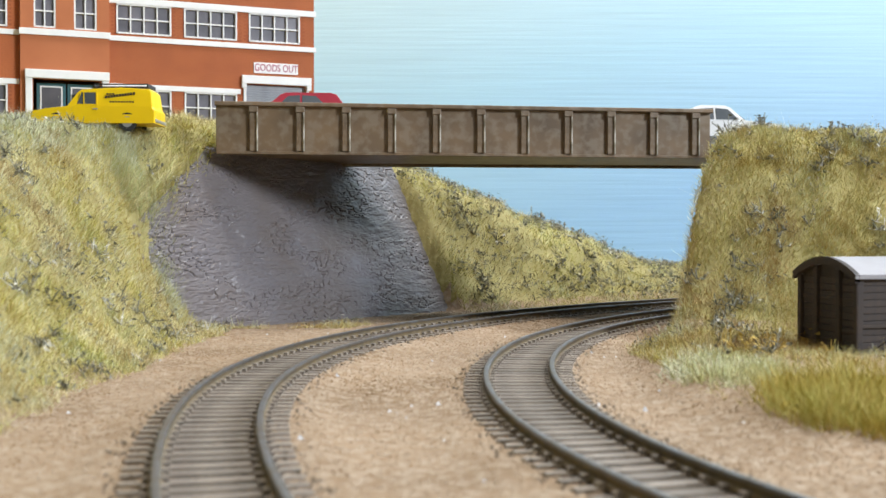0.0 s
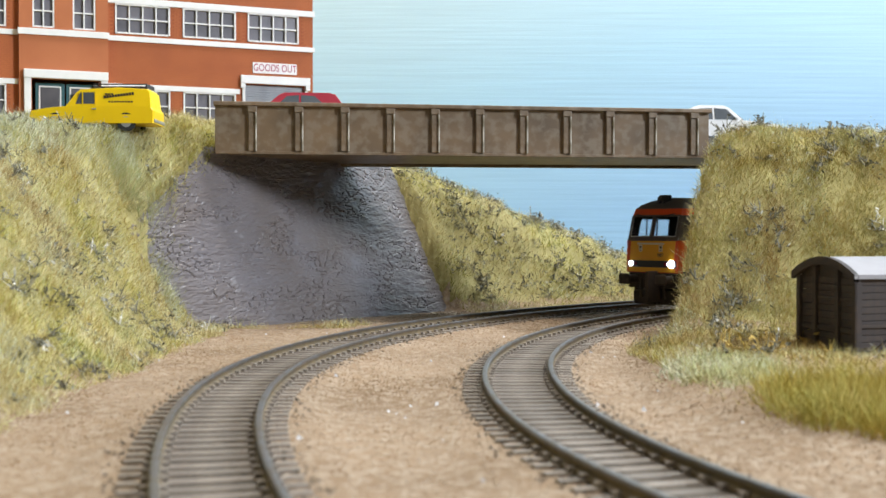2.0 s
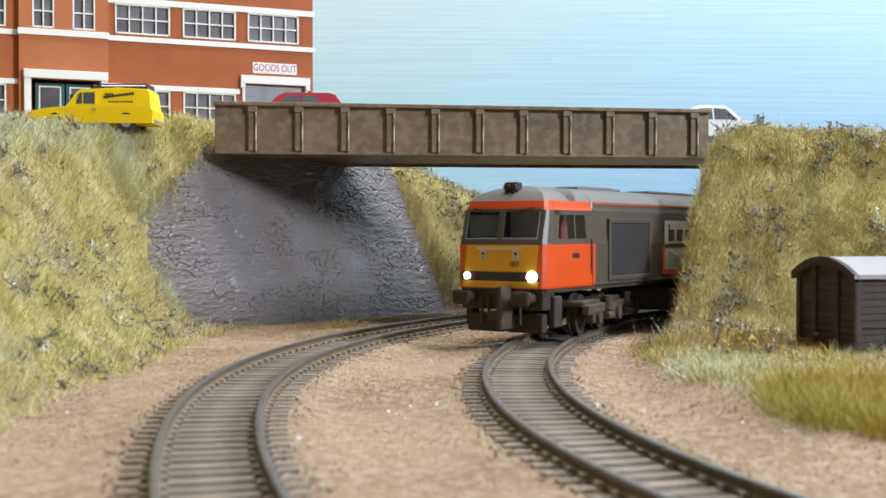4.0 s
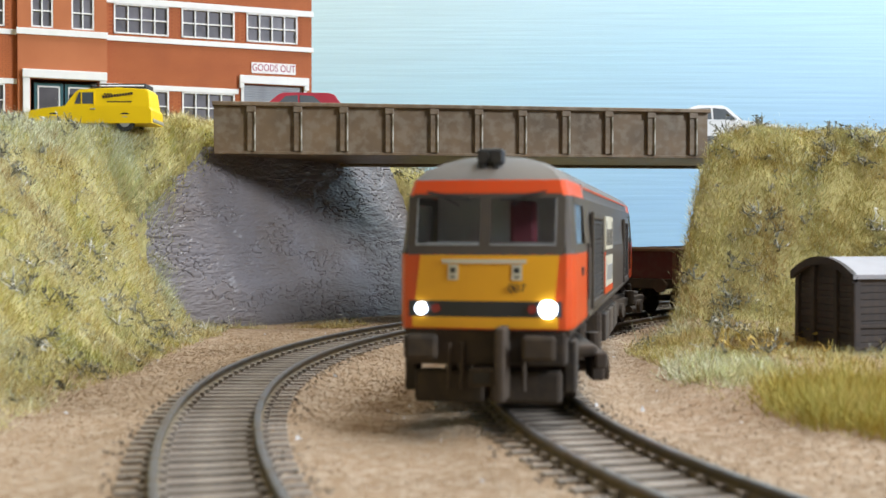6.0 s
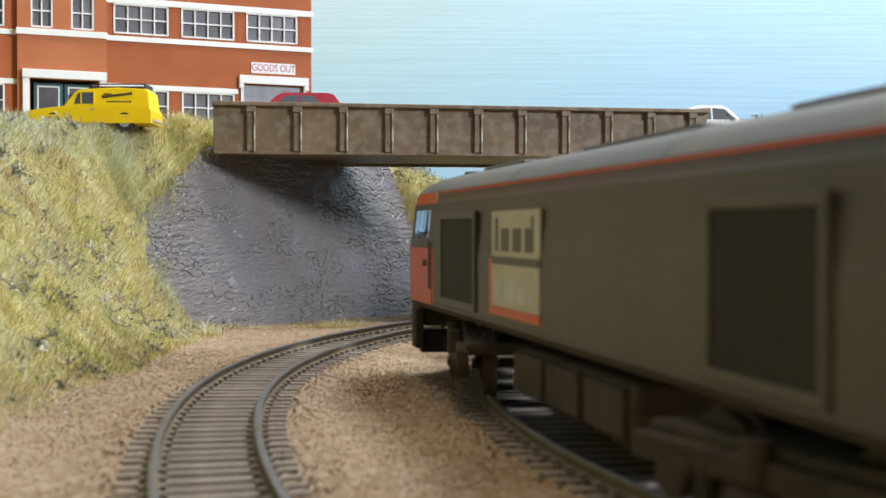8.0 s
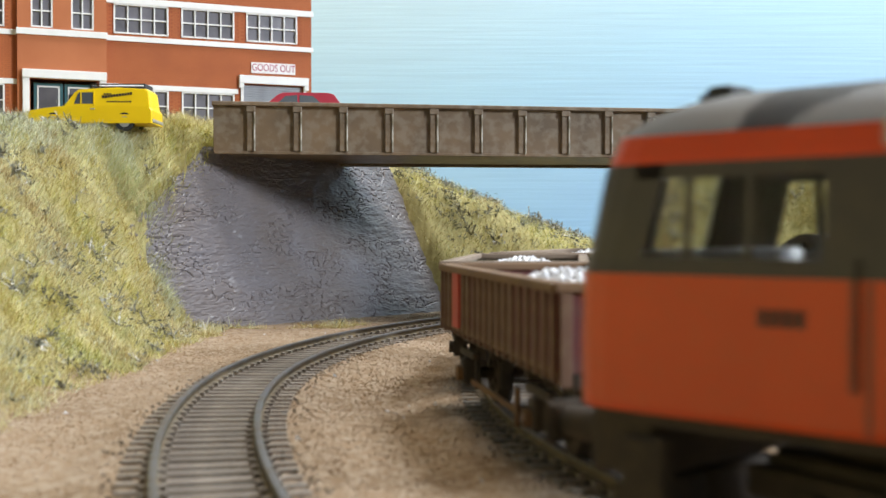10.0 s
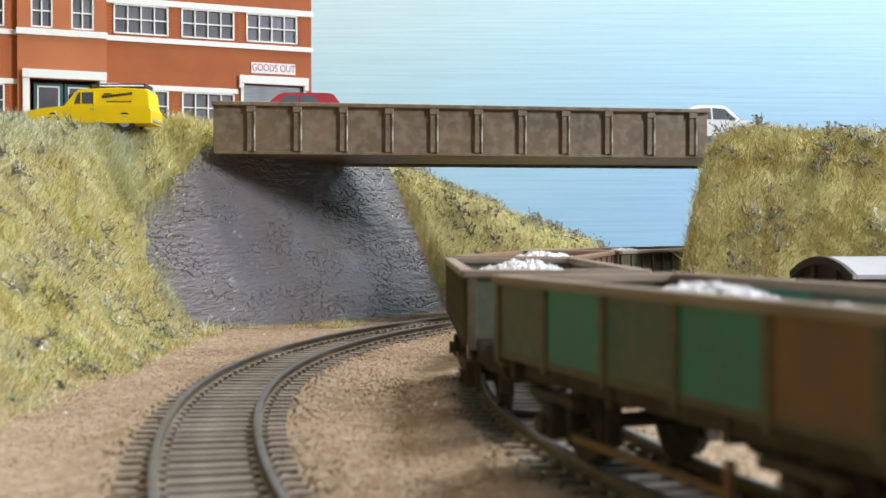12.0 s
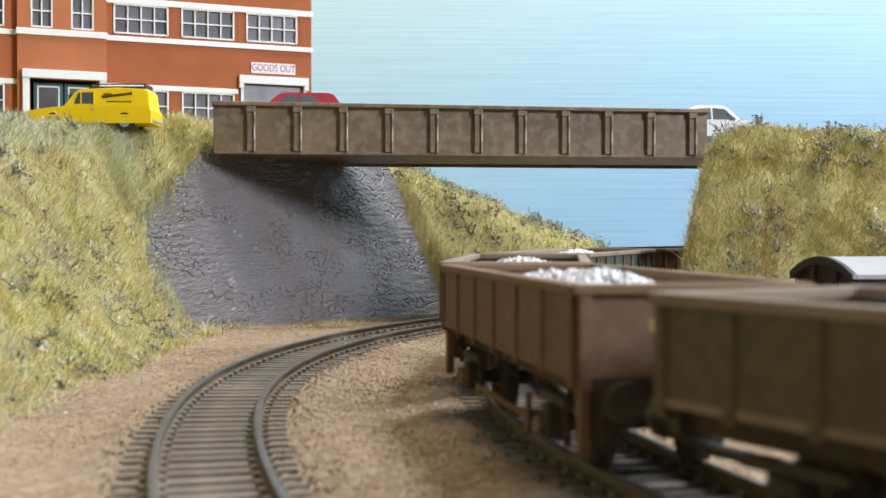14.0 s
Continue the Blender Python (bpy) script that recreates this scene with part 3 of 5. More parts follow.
def build_van():
    v = thing("delivery_van", "bright yellow three-door van with black roof rack", "van", m=at(-139.5, 501, 75.5, 0, 0, 0))
    low = [(-24, 3.0), (-24.3, 6.2), (-23.6, 8.0), (-18, 9.0), (-9.5, 9.8), (8, 9.9), (22.8, 9.6), (24.0, 8.0), (24.0, 3.0)]
    part("body", shell(low, 9.6, 9.0, 3, 10), YELLOW, v, smooth=False)
    cab = [(-10.5, 9.5), (-6.2, 15.4), (-4.6, 16.5), (10, 17.0), (21.2, 16.6), (22.4, 15.6), (23.2, 9.4)]
    part("upper_body", shell(cab, 9.0, 7.6, 9.5, 17, 0.6), YELLOW, v)
    for s in (-1, 1):
        bm = bmesh.new()
        y = s * 8.78
        pts = [(-6.6, 10.4), (-4.6, 15.2), (1.2, 15.2), (1.2, 10.4)]
        a = [bm.verts.new((x, y, z)) for x, z in pts]
        b = [bm.verts.new((x, s * 7.7 + (y - s * 8.3) * 0.3 * (z < 12) + s * 0.1, z)) for x, z in pts]
        for i in range(4):
            bm.faces.new((a[i], a[(i + 1) % 4], b[(i + 1) % 4], b[i]))
        bm.faces.new(a), bm.faces.new(b[::-1])
        part("side_window", bm, CAR_GLASS, v)
        fr = bmesh.new()
        box(-3.9, -3.5, y - 0.25, y + 0.25, 10.2, 15.4, 0, fr)
        box(-6.8, 1.5, y - 0.2, y + 0.2, 10.1, 10.5, 0, fr)
        box(1.1, 1.6, y - 0.2, y + 0.2, 10.2, 15.5, 0, fr)
        part("window_trim", fr, YELLOW, v)
        part("door_handle", box(0.0, 1.8, s * 9.3 - 0.3, s * 9.3 + 0.3, 8.4, 8.9, 0.1), SILVER, v)
        sign = bmesh.new()
        for x0, x1, z, dz in ((5.2, 8.6, 14.3, 0), (4.6, 17.0, 12.9, 1.5), (6.4, 16.4, 11.2, 0)):
            n = int((x1 - x0) / 1.1)
            for i in range(n):
                zz = z + dz * i / max(1, n)
                box(x0 + i * 1.1, x0 + i * 1.1 + 0.85, s * 8.62 - 0.08, s * 8.62 + 0.12, zz, zz + (1.0 if dz else 0.55), 0, sign)
        part("side_writing", sign, BLACK, v)
    part("windscreen", box(-9.3, -6.6, -6.6, 6.6, 11.2, 14.6), CAR_GLASS, v)
    rack = part("roof_rack", box(-0.5, 21.0, -6.6, -6.1, 18.4, 18.9, 0.1), BLACK, v)
    for name, b in (("rack_rail", (-0.5, 21, 6.1, 6.6, 18.4, 18.9)), ("rack_rail", (-0.5, 21, -6.6, -6.1, 17.4, 17.8)), ("rack_end", (-0.6, -0.1, -6.6, 6.6, 17.4, 18.9)), ("rack_end", (20.6, 21.1, -6.6, 6.6, 17.4, 18.9))):
        part(name, box(*b), BLACK, rack)
    for i in range(7):
        part("rack_bar", box(1 + i * 3, 1.5 + i * 3, -6.5, 6.5, 17.3, 17.8), BLACK, rack)
    part("bumper", box(-24.9, -23.9, -8.8, 8.8, 3.4, 4.8, 0.3), SILVER, v)
    part("bumper", box(23.9, 24.9, -8.8, 8.8, 3.4, 4.8, 0.3), SILVER, v)
    for s in (-6.6, 6.6):
        part("headlamp", tube(1.4, 1.0, "X", 14, center=(-24.2, s, 6.8)), SILVER, v)
    road_wheels(v, (-14.5, 13.5), 9.2)
    v.scale = (1.01, 1.01, 1.01)
    return v


SALOON_TOP = [(-11.5, 10.2), (-4.5, 16.6), (-2.0, 17.6), (9.0, 17.7), (12.0, 16.9), (19.5, 10.2)]
LONG_TOP = [(-14.0, 10.2), (-6.5, 16.6), (-4.0, 17.6), (17.0, 17.8), (20.0, 17.0), (25.0, 10.2)]


def build_saloon(paint, label, m, top):
    c = thing("saloon_car", label, "car", m=m)
    low = [(-28, 3.0), (-28.6, 6.0), (-27.5, 8.6), (-12, 10.4), (12, 10.6), (27, 10.2), (28.5, 8.0), (28.4, 3.0)]
    part("body", shell(low, 11.0, 10.2, 3, 10.5), paint, c)
    part("roof", shell(top, 9.9, 7.6, 10, 17.8, 0.6), paint, c)
    for s in (-1, 1):
        for pts in ([(-8.2, 10.9), (-3.2, 15.9), (2.6, 16.4), (2.6, 10.9)], [(3.6, 10.9), (3.6, 16.4), (10.2, 16.1), (15.5, 10.9)]):
            bm = bmesh.new()
            r = []
            for o in (0.28, -0.6):
                r.append([bm.verts.new((x, s * (9.9 - 2.3 * (z - 10) / 7.8 + o), z)) for x, z in pts])
            for i in range(4):
                bm.faces.new((r[0][i], r[0][(i + 1) % 4], r[1][(i + 1) % 4], r[1][i]))
            bm.faces.new(r[0]), bm.faces.new(r[1][::-1])
            part("side_window", bm, CAR_GLASS, c)
        part("door_mirror", box(-8.4, -7.0, s * 10.9 - 0.8, s * 10.9 + 0.8, 10.6, 12.0, 0.3), paint, c)
        part("side_lamp", box(-21.5, -19.0, s * 10.75 - 0.2, s * 10.75 + 0.2, 7.9, 8.7), BLACK, c)
        part("headlamp", box(-28.3, -27.2, s * 7.5 - 1.8, s * 7.5 + 1.8, 6.0, 7.8, 0.2), SILVER, c)
    part("windscreen", shell([(-11.7, 10.9), (-10.9, 10.9), (-4.3, 16.3), (-5.1, 16.3)], 8.6, 6.6, 10, 17, 0), CAR_GLASS, c)
    part("rear_window", shell([(19.2, 11.0), (18.3, 11.0), (12.2, 16.2), (13.1, 16.2)], 8.6, 6.6, 10, 17, 0), CAR_GLASS, c)
    road_wheels(c, (-17, 17), 10.6, 4.2)
    return c


build_van()
build_saloon(CAR_WHITE, "white saloon car parked at the bridge end", at(131, 592, 77.3, 0, 0, 183), SALOON_TOP)
build_saloon(CAR_RED, "dark red saloon car standing before the factory", at(-73, 606, 85.0, 0, 0, 8), LONG_TOP)
part_road = box(-80, 230, 552, 605, 72, 77.2, 0.5)
tagged(part("road", part_road, ROAD), "grey road slab crossing the bridge between the banks", "road", kind="structure")


# ---- rolling stock (facing along +x, on rails at z = 0) ----
ORANGE = surface("orange_paint", (0.68, 0.075, 0.01), 0.38, second=(0.60, 0.065, 0.01), scale=60, bump=0.02, dirt=(0.5, 0.1, 0.03), dirt_mix=0.2)
WARN_YELLOW = surface("warning_yellow", (0.80, 0.38, 0.012), 0.4, second=(0.74, 0.34, 0.012), scale=60, bump=0.02)
BODY_GREY = surface("dark_grey_paint", (0.060, 0.047, 0.042), 0.42, second=(0.075, 0.062, 0.05), scale=35, fine=300, bump=0.03, dirt=(0.10, 0.075, 0.05), dirt_mix=0.25)
ROOF_GREY = surface("roof_grey", (0.10, 0.10, 0.105), 0.6, second=(0.13, 0.11, 0.09), scale=35, fine=300, bump=0.05)
UNDER = surface("underframe_dirt", (0.025, 0.02, 0.016), 0.85, second=(0.065, 0.045, 0.03), scale=60, fine=400, bump=0.3, dirt=(0.09, 0.06, 0.035), dirt_mix=0.3)
GRILLE = surface("grille_dark", (0.035, 0.03, 0.028), 0.7, bump=0.2)
CREAM = surface("cream_panel", (0.50, 0.45, 0.34), 0.5, second=(0.56, 0.52, 0.42), scale=60, bump=0.02)
INK = surface("ink_black", (0.03, 0.03, 0.03), 0.6, bump=0)
CAB_GLASS = clear("cab_glass", (0.75, 0.78, 0.80), 0.04)
CAB_INSIDE = surface("cab_lining", (0.55, 0.55, 0.53), 0.8, bump=0.05)
MAROON = surface("maroon_bulkhead", (0.16, 0.02, 0.03), 0.7, bump=0.05)
LAMP_ON = glowing("lamp_lit", (0.70, 0.80, 1.0), 14.0)
TAIL_RED = surface("red_lens", (0.25, 0.01, 0.02), 0.2, bump=0)

# half outline of the body: half width and height
LOCO_PROFILE = [(16.9, 16.7), (17.15, 17.4), (17.2, 24.0), (17.2, 31.2), (17.0, 32.4), (16.3, 42.6), (16.0, 43.4), (15.5, 45.6), (13.6, 47.6), (10.6, 49.2), (6.5, 50.4), (0.0, 50.9)]
NOSE = [140.0, 140.0, 140.0, 139.8, 139.4, 136.9, 136.7, 135.9, 133.6, 130.4, 127.0, 124.5]


def loco_strip(x_of, cols, bands, flip=1):
    """A quad strip between two stations for some bands of the outline, on one flank (flip -1 or 1)."""
    bm = bmesh.new()
    grid = [[bm.verts.new((x_of(i, c), flip * LOCO_PROFILE[i][0] * w, LOCO_PROFILE[i][1])) for c, w in cols] for i in bands]
    for a, b in zip(grid, grid[1:]):
        for j in range(len(cols) - 1):
            bm.faces.new((a[j], a[j + 1], b[j + 1], b[j]))
    return bm


def both(make):
    """The same strip on both flanks in one mesh."""
    bm = make(1)
    other = make(-1)
    me = bpy.data.meshes.new("tmp")
    other.to_mesh(me)
    other.free()
    bm.from_mesh(me)
    bpy.data.meshes.remove(me)
    return bm


def front_face(bands, sign, n=10, side=(-1.0, 1.0), proud=0.0, wscale=0.915):
    """The cab front for some bands: slightly bowed in plan; sign -1 for the other end."""
    bm = bmesh.new()
    grid = []
    for i in bands:
        half, z = LOCO_PROFILE[i]
        row = []
        for k in range(n + 1):
            f = side[0] + (side[1] - side[0]) * k / n
            row.append(bm.verts.new((sign * (NOSE[i] + 1.1 * (1 - f * f) + proud), f * half * wscale, z)))
        grid.append(row)
    for a, b in zip(grid, grid[1:]):
        for j in range(n):
            bm.faces.new((a[j], a[j + 1], b[j + 1], b[j]))
    return bm


def front_plate(sign, corners, proud, thick=0.25, bow=1.1):
    """A thin plate lying on the cab front; corners as (lateral, z)."""
    bm = bmesh.new()
    zs, nose = [p[1] for p in LOCO_PROFILE], NOSE
    loops = []
    for p in (proud, proud - thick):
        ring = []
        for y, z in corners:
            half = np.interp(z, zs, [q[0] for q in LOCO_PROFILE]) * 0.915
            x = float(np.interp(z, zs, nose)) + bow * (1 - (y / half) ** 2) + p
            ring.append(bm.verts.new((sign * x, y * sign, z)))
        loops.append(ring)
    n = len(corners)
    m = n // 2
    for i in range(n):
        bm.faces.new((loops[0][i], loops[0][(i + 1) % n], loops[1][(i + 1) % n], loops[1][i]))
    for ring in loops:
        for i in range(m - 1):
            bm.faces.new((ring[i], ring[i + 1], ring[n - 2 - i], ring[n - 1 - i]))
    return bm


def flank(f, y, inner, outer):
    """The two lateral limits of a plate on one flank, in order."""
    return sorted((f * (y - inner), f * (y + outer)))


def rows_of(y0, y1, z, n=8, z2=None):
    """Points along a horizontal edge, so that plates follow the bow of the front."""
    return [(y0 + (y1 - y0) * i / n, z + ((z2 if z2 is not None else z) - z) * i / n) for i in range(n + 1)]


def rect(y0, y1, z0, z1, n=8):
    return rows_of(y0, y1, z0, n) + rows_of(y1, y0, z1, n)


def build_cab(lo, s, lit):
    cab = part("cab", front_face(range(0, 4), s), ORANGE, lo, "orange cab end with yellow front")
    nose = ((0.0, 0.915), (1.6, 0.97), (4.2, 1.0))
    for f in (-1, 1):
        side = bmesh.new()
        part("cab_side", loco_strip(lambda i, c: s * (NOSE[i] - c), (*nose, (36.0, 1.0)), range(0, 4), f), ORANGE, cab)
        part("corner_surround", loco_strip(lambda i, c: s * (NOSE[i] - c), (*nose, (8.0, 1.0)), range(3, 6), f), BODY_GREY, cab)
        part("roof_band", loco_strip(lambda i, c: s * (NOSE[i] - c), (*nose, (32.0, 1.0)), range(5, 8), f), ORANGE, cab)
        part("roof_dome", loco_strip(lambda i, c: s * (NOSE[i] - c), (*nose, (10.0, 1.0), (20.0, 1.0)), range(7, 12), f), ROOF_GREY, cab, smooth=True)
        for x0, x1, z0, z1 in ((103.9, 111, 31.2, 42.6), (111, 132.5, 31.2, 33.0), (111, 132.5, 41.0, 42.6), (118.3, 119.3, 33, 41), (125.3, 126.2, 33, 41)):
            h0, h1 = (float(np.interp(z, [p[1] for p in LOCO_PROFILE], [p[0] for p in LOCO_PROFILE])) for z in (z0, z1))
            q = [side.verts.new(p) for p in ((s * x0, f * h0, z0), (s * x1, f * h0, z0), (s * x1, f * h1, z1), (s * x0, f * h1, z1))]
            side.faces.new(q)
        part("side_surround", side, BODY_GREY, cab)
    for f in (-1, 1):
        gl = bmesh.new()
        q = [gl.verts.new(p) for p in ((s * 111, f * 16.7, 33), (s * 132.3, f * 16.7, 33), (s * 132.3, f * 16.2, 41), (s * 111, f * 16.2, 41))]
        gl.faces.new(q)
        part("side_window", gl, CAB_GLASS, cab).visible_shadow = False
        part("hand_rail", tube(0.3, 12, "Z", 8, center=(s * 107.5, f * 17.6, 27)), BODY_GREY, cab)
        part("cab_door_edge", box(min(s * 106, s * 106.4), max(s * 106, s * 106.4), *flank(f, 17.15, 0.15, 0.15), 17, 31), BODY_GREY, cab)
        bars = bmesh.new()
        for k in range(4):
            box(s * 117 + k * 1.3 - 0.4, s * 117 + k * 1.3 + 0.5, *flank(f, 17.2, 0.1, 0.16), 26.5, 28.2, 0, bars)
        part("side_number", bars, INK, cab)
    part("front_top_band", front_face(range(5, 8), s), ORANGE, cab)
    part("front_dome", front_face(range(7, 12), s), ROOF_GREY, cab, smooth=True)
    part("screen_frame", front_plate(s, rect(-15.2, 15.2, 31.0, 33.0), 0.05), BODY_GREY, cab)
    part("screen_frame", front_plate(s, rect(-14.6, 14.6, 42.0, 42.9), 0.05), BODY_GREY, cab)
    part("screen_pillar", front_plate(s, rect(-1.1, 1.1, 32.8, 42.4, 2), 0.12, 0.5), BODY_GREY, cab)
    for f in (-1, 1):
        part("screen_pillar", front_plate(s, rect(min(f * 13.6, f * 15.4), max(f * 13.6, f * 15.4), 32.8, 42.4, 2), 0.05, 0.5), BODY_GREY, cab)
        a, b = min(f * 1.1, f * 13.7), max(f * 1.1, f * 13.7)
        part("windscreen", front_plate(s, rect(a, b, 32.9, 42.1), -0.35, 0.2), CAB_GLASS, cab).visible_shadow = False
        trim = front_plate(s, rect(a, b, 32.9, 33.2), 0.12, 0.3)
        part("screen_trim", trim, SILVER, cab)
        part("screen_trim", front_plate(s, rect(min(f * 13.5, f * 13.7), max(f * 13.5, f * 13.7), 33, 42, 2), 0.16, 0.3), SILVER, cab)
        part("wiper", front_plate(s, [(f * 9.5, 42.8), (f * 10.2, 43.3), (f * 5.2, 40.7), (f * 5.0, 40.3)], 0.7, 0.3), BLACK, cab)
        part("wiper_arm", front_plate(s, [(f * 11.5, 43.0), (f * 11.9, 43.5), (f * 3.0, 41.9), (f * 3.0, 41.5)], 0.9, 0.3), BLACK, cab)
    # yellow warning panel, the dark lamp band, the strip below it
    part("warning_panel", front_plate(s, rows_of(-13.6, 13.6, 22.2) + rows_of(14.4, -12.6, 31.0), 0.16), WARN_YELLOW, cab)
    part("panel_rail", front_plate(s, rect(-8.2, 8.2, 29.4, 30.2), 0.42, 0.35), CREAM, cab)
    part("lamp_band", front_plate(s, rect(-14.9, 14.9, 19.1, 22.2), 0.14), BLACK, cab)
    part("lower_strip", front_plate(s, rect(-14.2, 14.2, 17.0, 19.1), 0.16), WARN_YELLOW, cab)
    for y in (-6.0, 6.4):
        part("warning_label", front_plate(s, rect(y - 1.0, y + 1.0, 26.2, 29.2, 2), 0.3, 0.1), CREAM, cab)
        part("label_mark", front_plate(s, rect(y - 0.5, y + 0.5, 27.6, 28.6, 2), 0.38, 0.1), INK, cab)
        part("label_mark", front_plate(s, rect(y - 0.4, y + 0.4, 26.6, 27.0, 2), 0.38, 0.1), INK, cab)
    lettering("007", 2.3, INK, cab, at(s * 141.35, s * 6.4, 24.6, 90, 0, 90 * s))
    for y in (-12.3, 12.3):
        lamp = part("headlamp", tube(1.75 if y * s > 0 else 1.15, 0.8, "X", 20, center=(s * 140.75, y, 20.7)), LAMP_ON if lit else SILVER, cab, "lit white lamp" if lit else "")
        part("tail_lamp", tube(0.9, 0.7, "X", 14, center=(s * 140.9, y * 0.76, 20.7)), TAIL_RED, lamp)
    # horns on the dome
    horn = part("horn_box", box(min(s * 129.5, s * 133), max(s * 129.5, s * 133), -2.6, 2.6, 48.6, 52.0, 0.6), BLACK, cab, "black twin horns on the roof")
    for y in (-1.3, 1.3):
        part("horn_bell", tube(1.15, 1.2, "X", 14, center=(s * 133.3, y, 50.2)), GRILLE, horn)
        part("horn_bracket", box(min(s * 131, s * 134.2), max(s * 131, s * 134.2), y - 0.5, y + 0.5, 46.2, 48.8, 0.1), BLACK, horn)
    # inside: floor desk and bulkheads
    part("desk", box(min(s * 126, s * 134), max(s * 126, s * 134), -13, 13, 28, 33.4, 0.5), CAB_INSIDE, cab)
    part("bulkhead", box(min(s * 104.5, s * 105.5), max(s * 104.5, s * 105.5), -16, 16, 18, 46), CAB_INSIDE, cab)
    part("seat", box(min(s * 113, s * 118), max(s * 113, s * 118), 1.8, 7.2, 28, 42, 0.8), MAROON, cab)
    part("cab_floor", box(min(s * 104, s * 138), max(s * 104, s * 138), -15.2, 15.2, 26.5, 28.0), CAB_INSIDE, cab)
    # running gear front: beam, buffers, coupling, snow plough
    beam = part("buffer_beam", box(min(s * 131, s * 139), max(s * 131, s * 139), -15.6, 15.6, 9.6, 16.3, 0.6), UNDER, lo, "dirty black buffer beam")
    for y in (-11.2, 11.2):
        b = part("buffer", box(min(s * 145.5, s * 147), max(s * 145.5, s * 147), y - 3.3, y + 3.3, 11.3, 16.2, 0.9), UNDER, beam, "large oval buffer head")
        part("buffer_stock", tube(1.9, 7.5, "X", 14, center=(s * 142.5, y, 13.7)), UNDER, b)
    part("coupling_box", box(min(s * 138, s * 144), max(s * 138, s * 144), -2.5, 2.5, 6.0, 9.4, 0.4), UNDER, beam)
    # Dark plate in place of a hollow, its shade given as colour.
    part("hollow_shade", box(min(s * 143.6, s * 144.2), max(s * 143.6, s * 144.2), -1.6, 1.6, 6.7, 8.7), GRILLE, beam)
    part("coupling_hook", box(min(s * 139, s * 147.5), max(s * 139, s * 147.5), 2.9, 4.9, 3.4, 17.6, 0.6), UNDER, beam)
    for y in (-7.0, -4.4, 7.6):
        part("brake_pipe", tube(0.5, 9, "Z", 10, center=(s * 140, y, 9.5)), UNDER, beam)
    plough = bmesh.new()
    for y0, y1 in ((-14.5, -0.4), (0.4, 14.5)):
        box(min(s * 133.5, s * 137.2), max(s * 133.5, s * 137.2), y0, y1, 2.0, 8.4, 0.8, plough)
    part("snow_plough", plough, UNDER, beam)
    for f in (-1, 1):
        part("side_step", box(min(s * 128.5, s * 134), max(s * 128.5, s * 134), *flank(f, 15.9, 1.2, 1.2), 3.8, 14.2, 0.5), UNDER, beam)


BOGIES = []


def build_bogie(lo, x):
    bg = part("bogie", box(-37, 37, -13.4, 13.4, 9.6, 12.0, 0.8), UNDER, lo, "dark six-wheel bogie with brown dirt", m=at(x, 0, 0))
    BOGIES.append((bg, x))
    x = 0
    for f in (-1, 1):
        fr = bmesh.new()
        box(x - 38, x + 38, f * 14.0 - 1.3, f * 14.0 + 1.3, 7.2, 10.6, 0.5, fr)
        for k in (-27.5, 0, 27.5):
            box(x + k - 5.0, x + k + 5.0, f * 14.0 - 1.5, f * 14.0 + 1.5, 4.2, 9.0, 0.6, fr)
        part("side_frame", fr, UNDER, bg)
        for k in (-27.5, 0, 27.5):
            part("axle_box", tube(2.6, 2.4, "Y", 14, center=(x + k, f * 15.6, 6.4)), UNDER, bg)
        for k in (-14, 14):
            part("spring", tube(1.8, 4.8, "Z", 12, center=(x + k, f * 15.4, 10.5)), UNDER, bg)
            part("brake_cylinder", tube(1.3, 7, "X", 12, center=(x + k, f * 16.0, 6.0)), UNDER, bg)
    wheels = []
    me = finish("wheelset", wheel_pair(7.0), [UNDER, RAIL])
    for k in (-27.5, 0, 27.5):
        w = part("wheelset", me, None, bg, m=at(x + k, 0, 6.9))
        wheels.append(w)
    return wheels


def wheel_pair(r):
    bm = bmesh.new()
    tube(1.2, 24, "Y", 10, bm=bm)
    for y in (-8.3, 8.3):
        tube(r, 2.4, "Y", 28, center=(0, y, 0), bm=bm)
        tube(r + 0.8, 0.7, "Y", 28, center=(0, y - math.copysign(1.3, y), 0), bm=bm)
        for k in range(6):
            a = k * math.pi / 3
            box(math.cos(a) * r * 0.55 - 0.7, math.cos(a) * r * 0.55 + 0.7, y + math.copysign(1.2, y) - 0.3, y + math.copysign(1.2, y) + 0.3, math.sin(a) * r * 0.55 - 0.7, math.sin(a) * r * 0.55 + 0.7, 0, bm)
    return bm


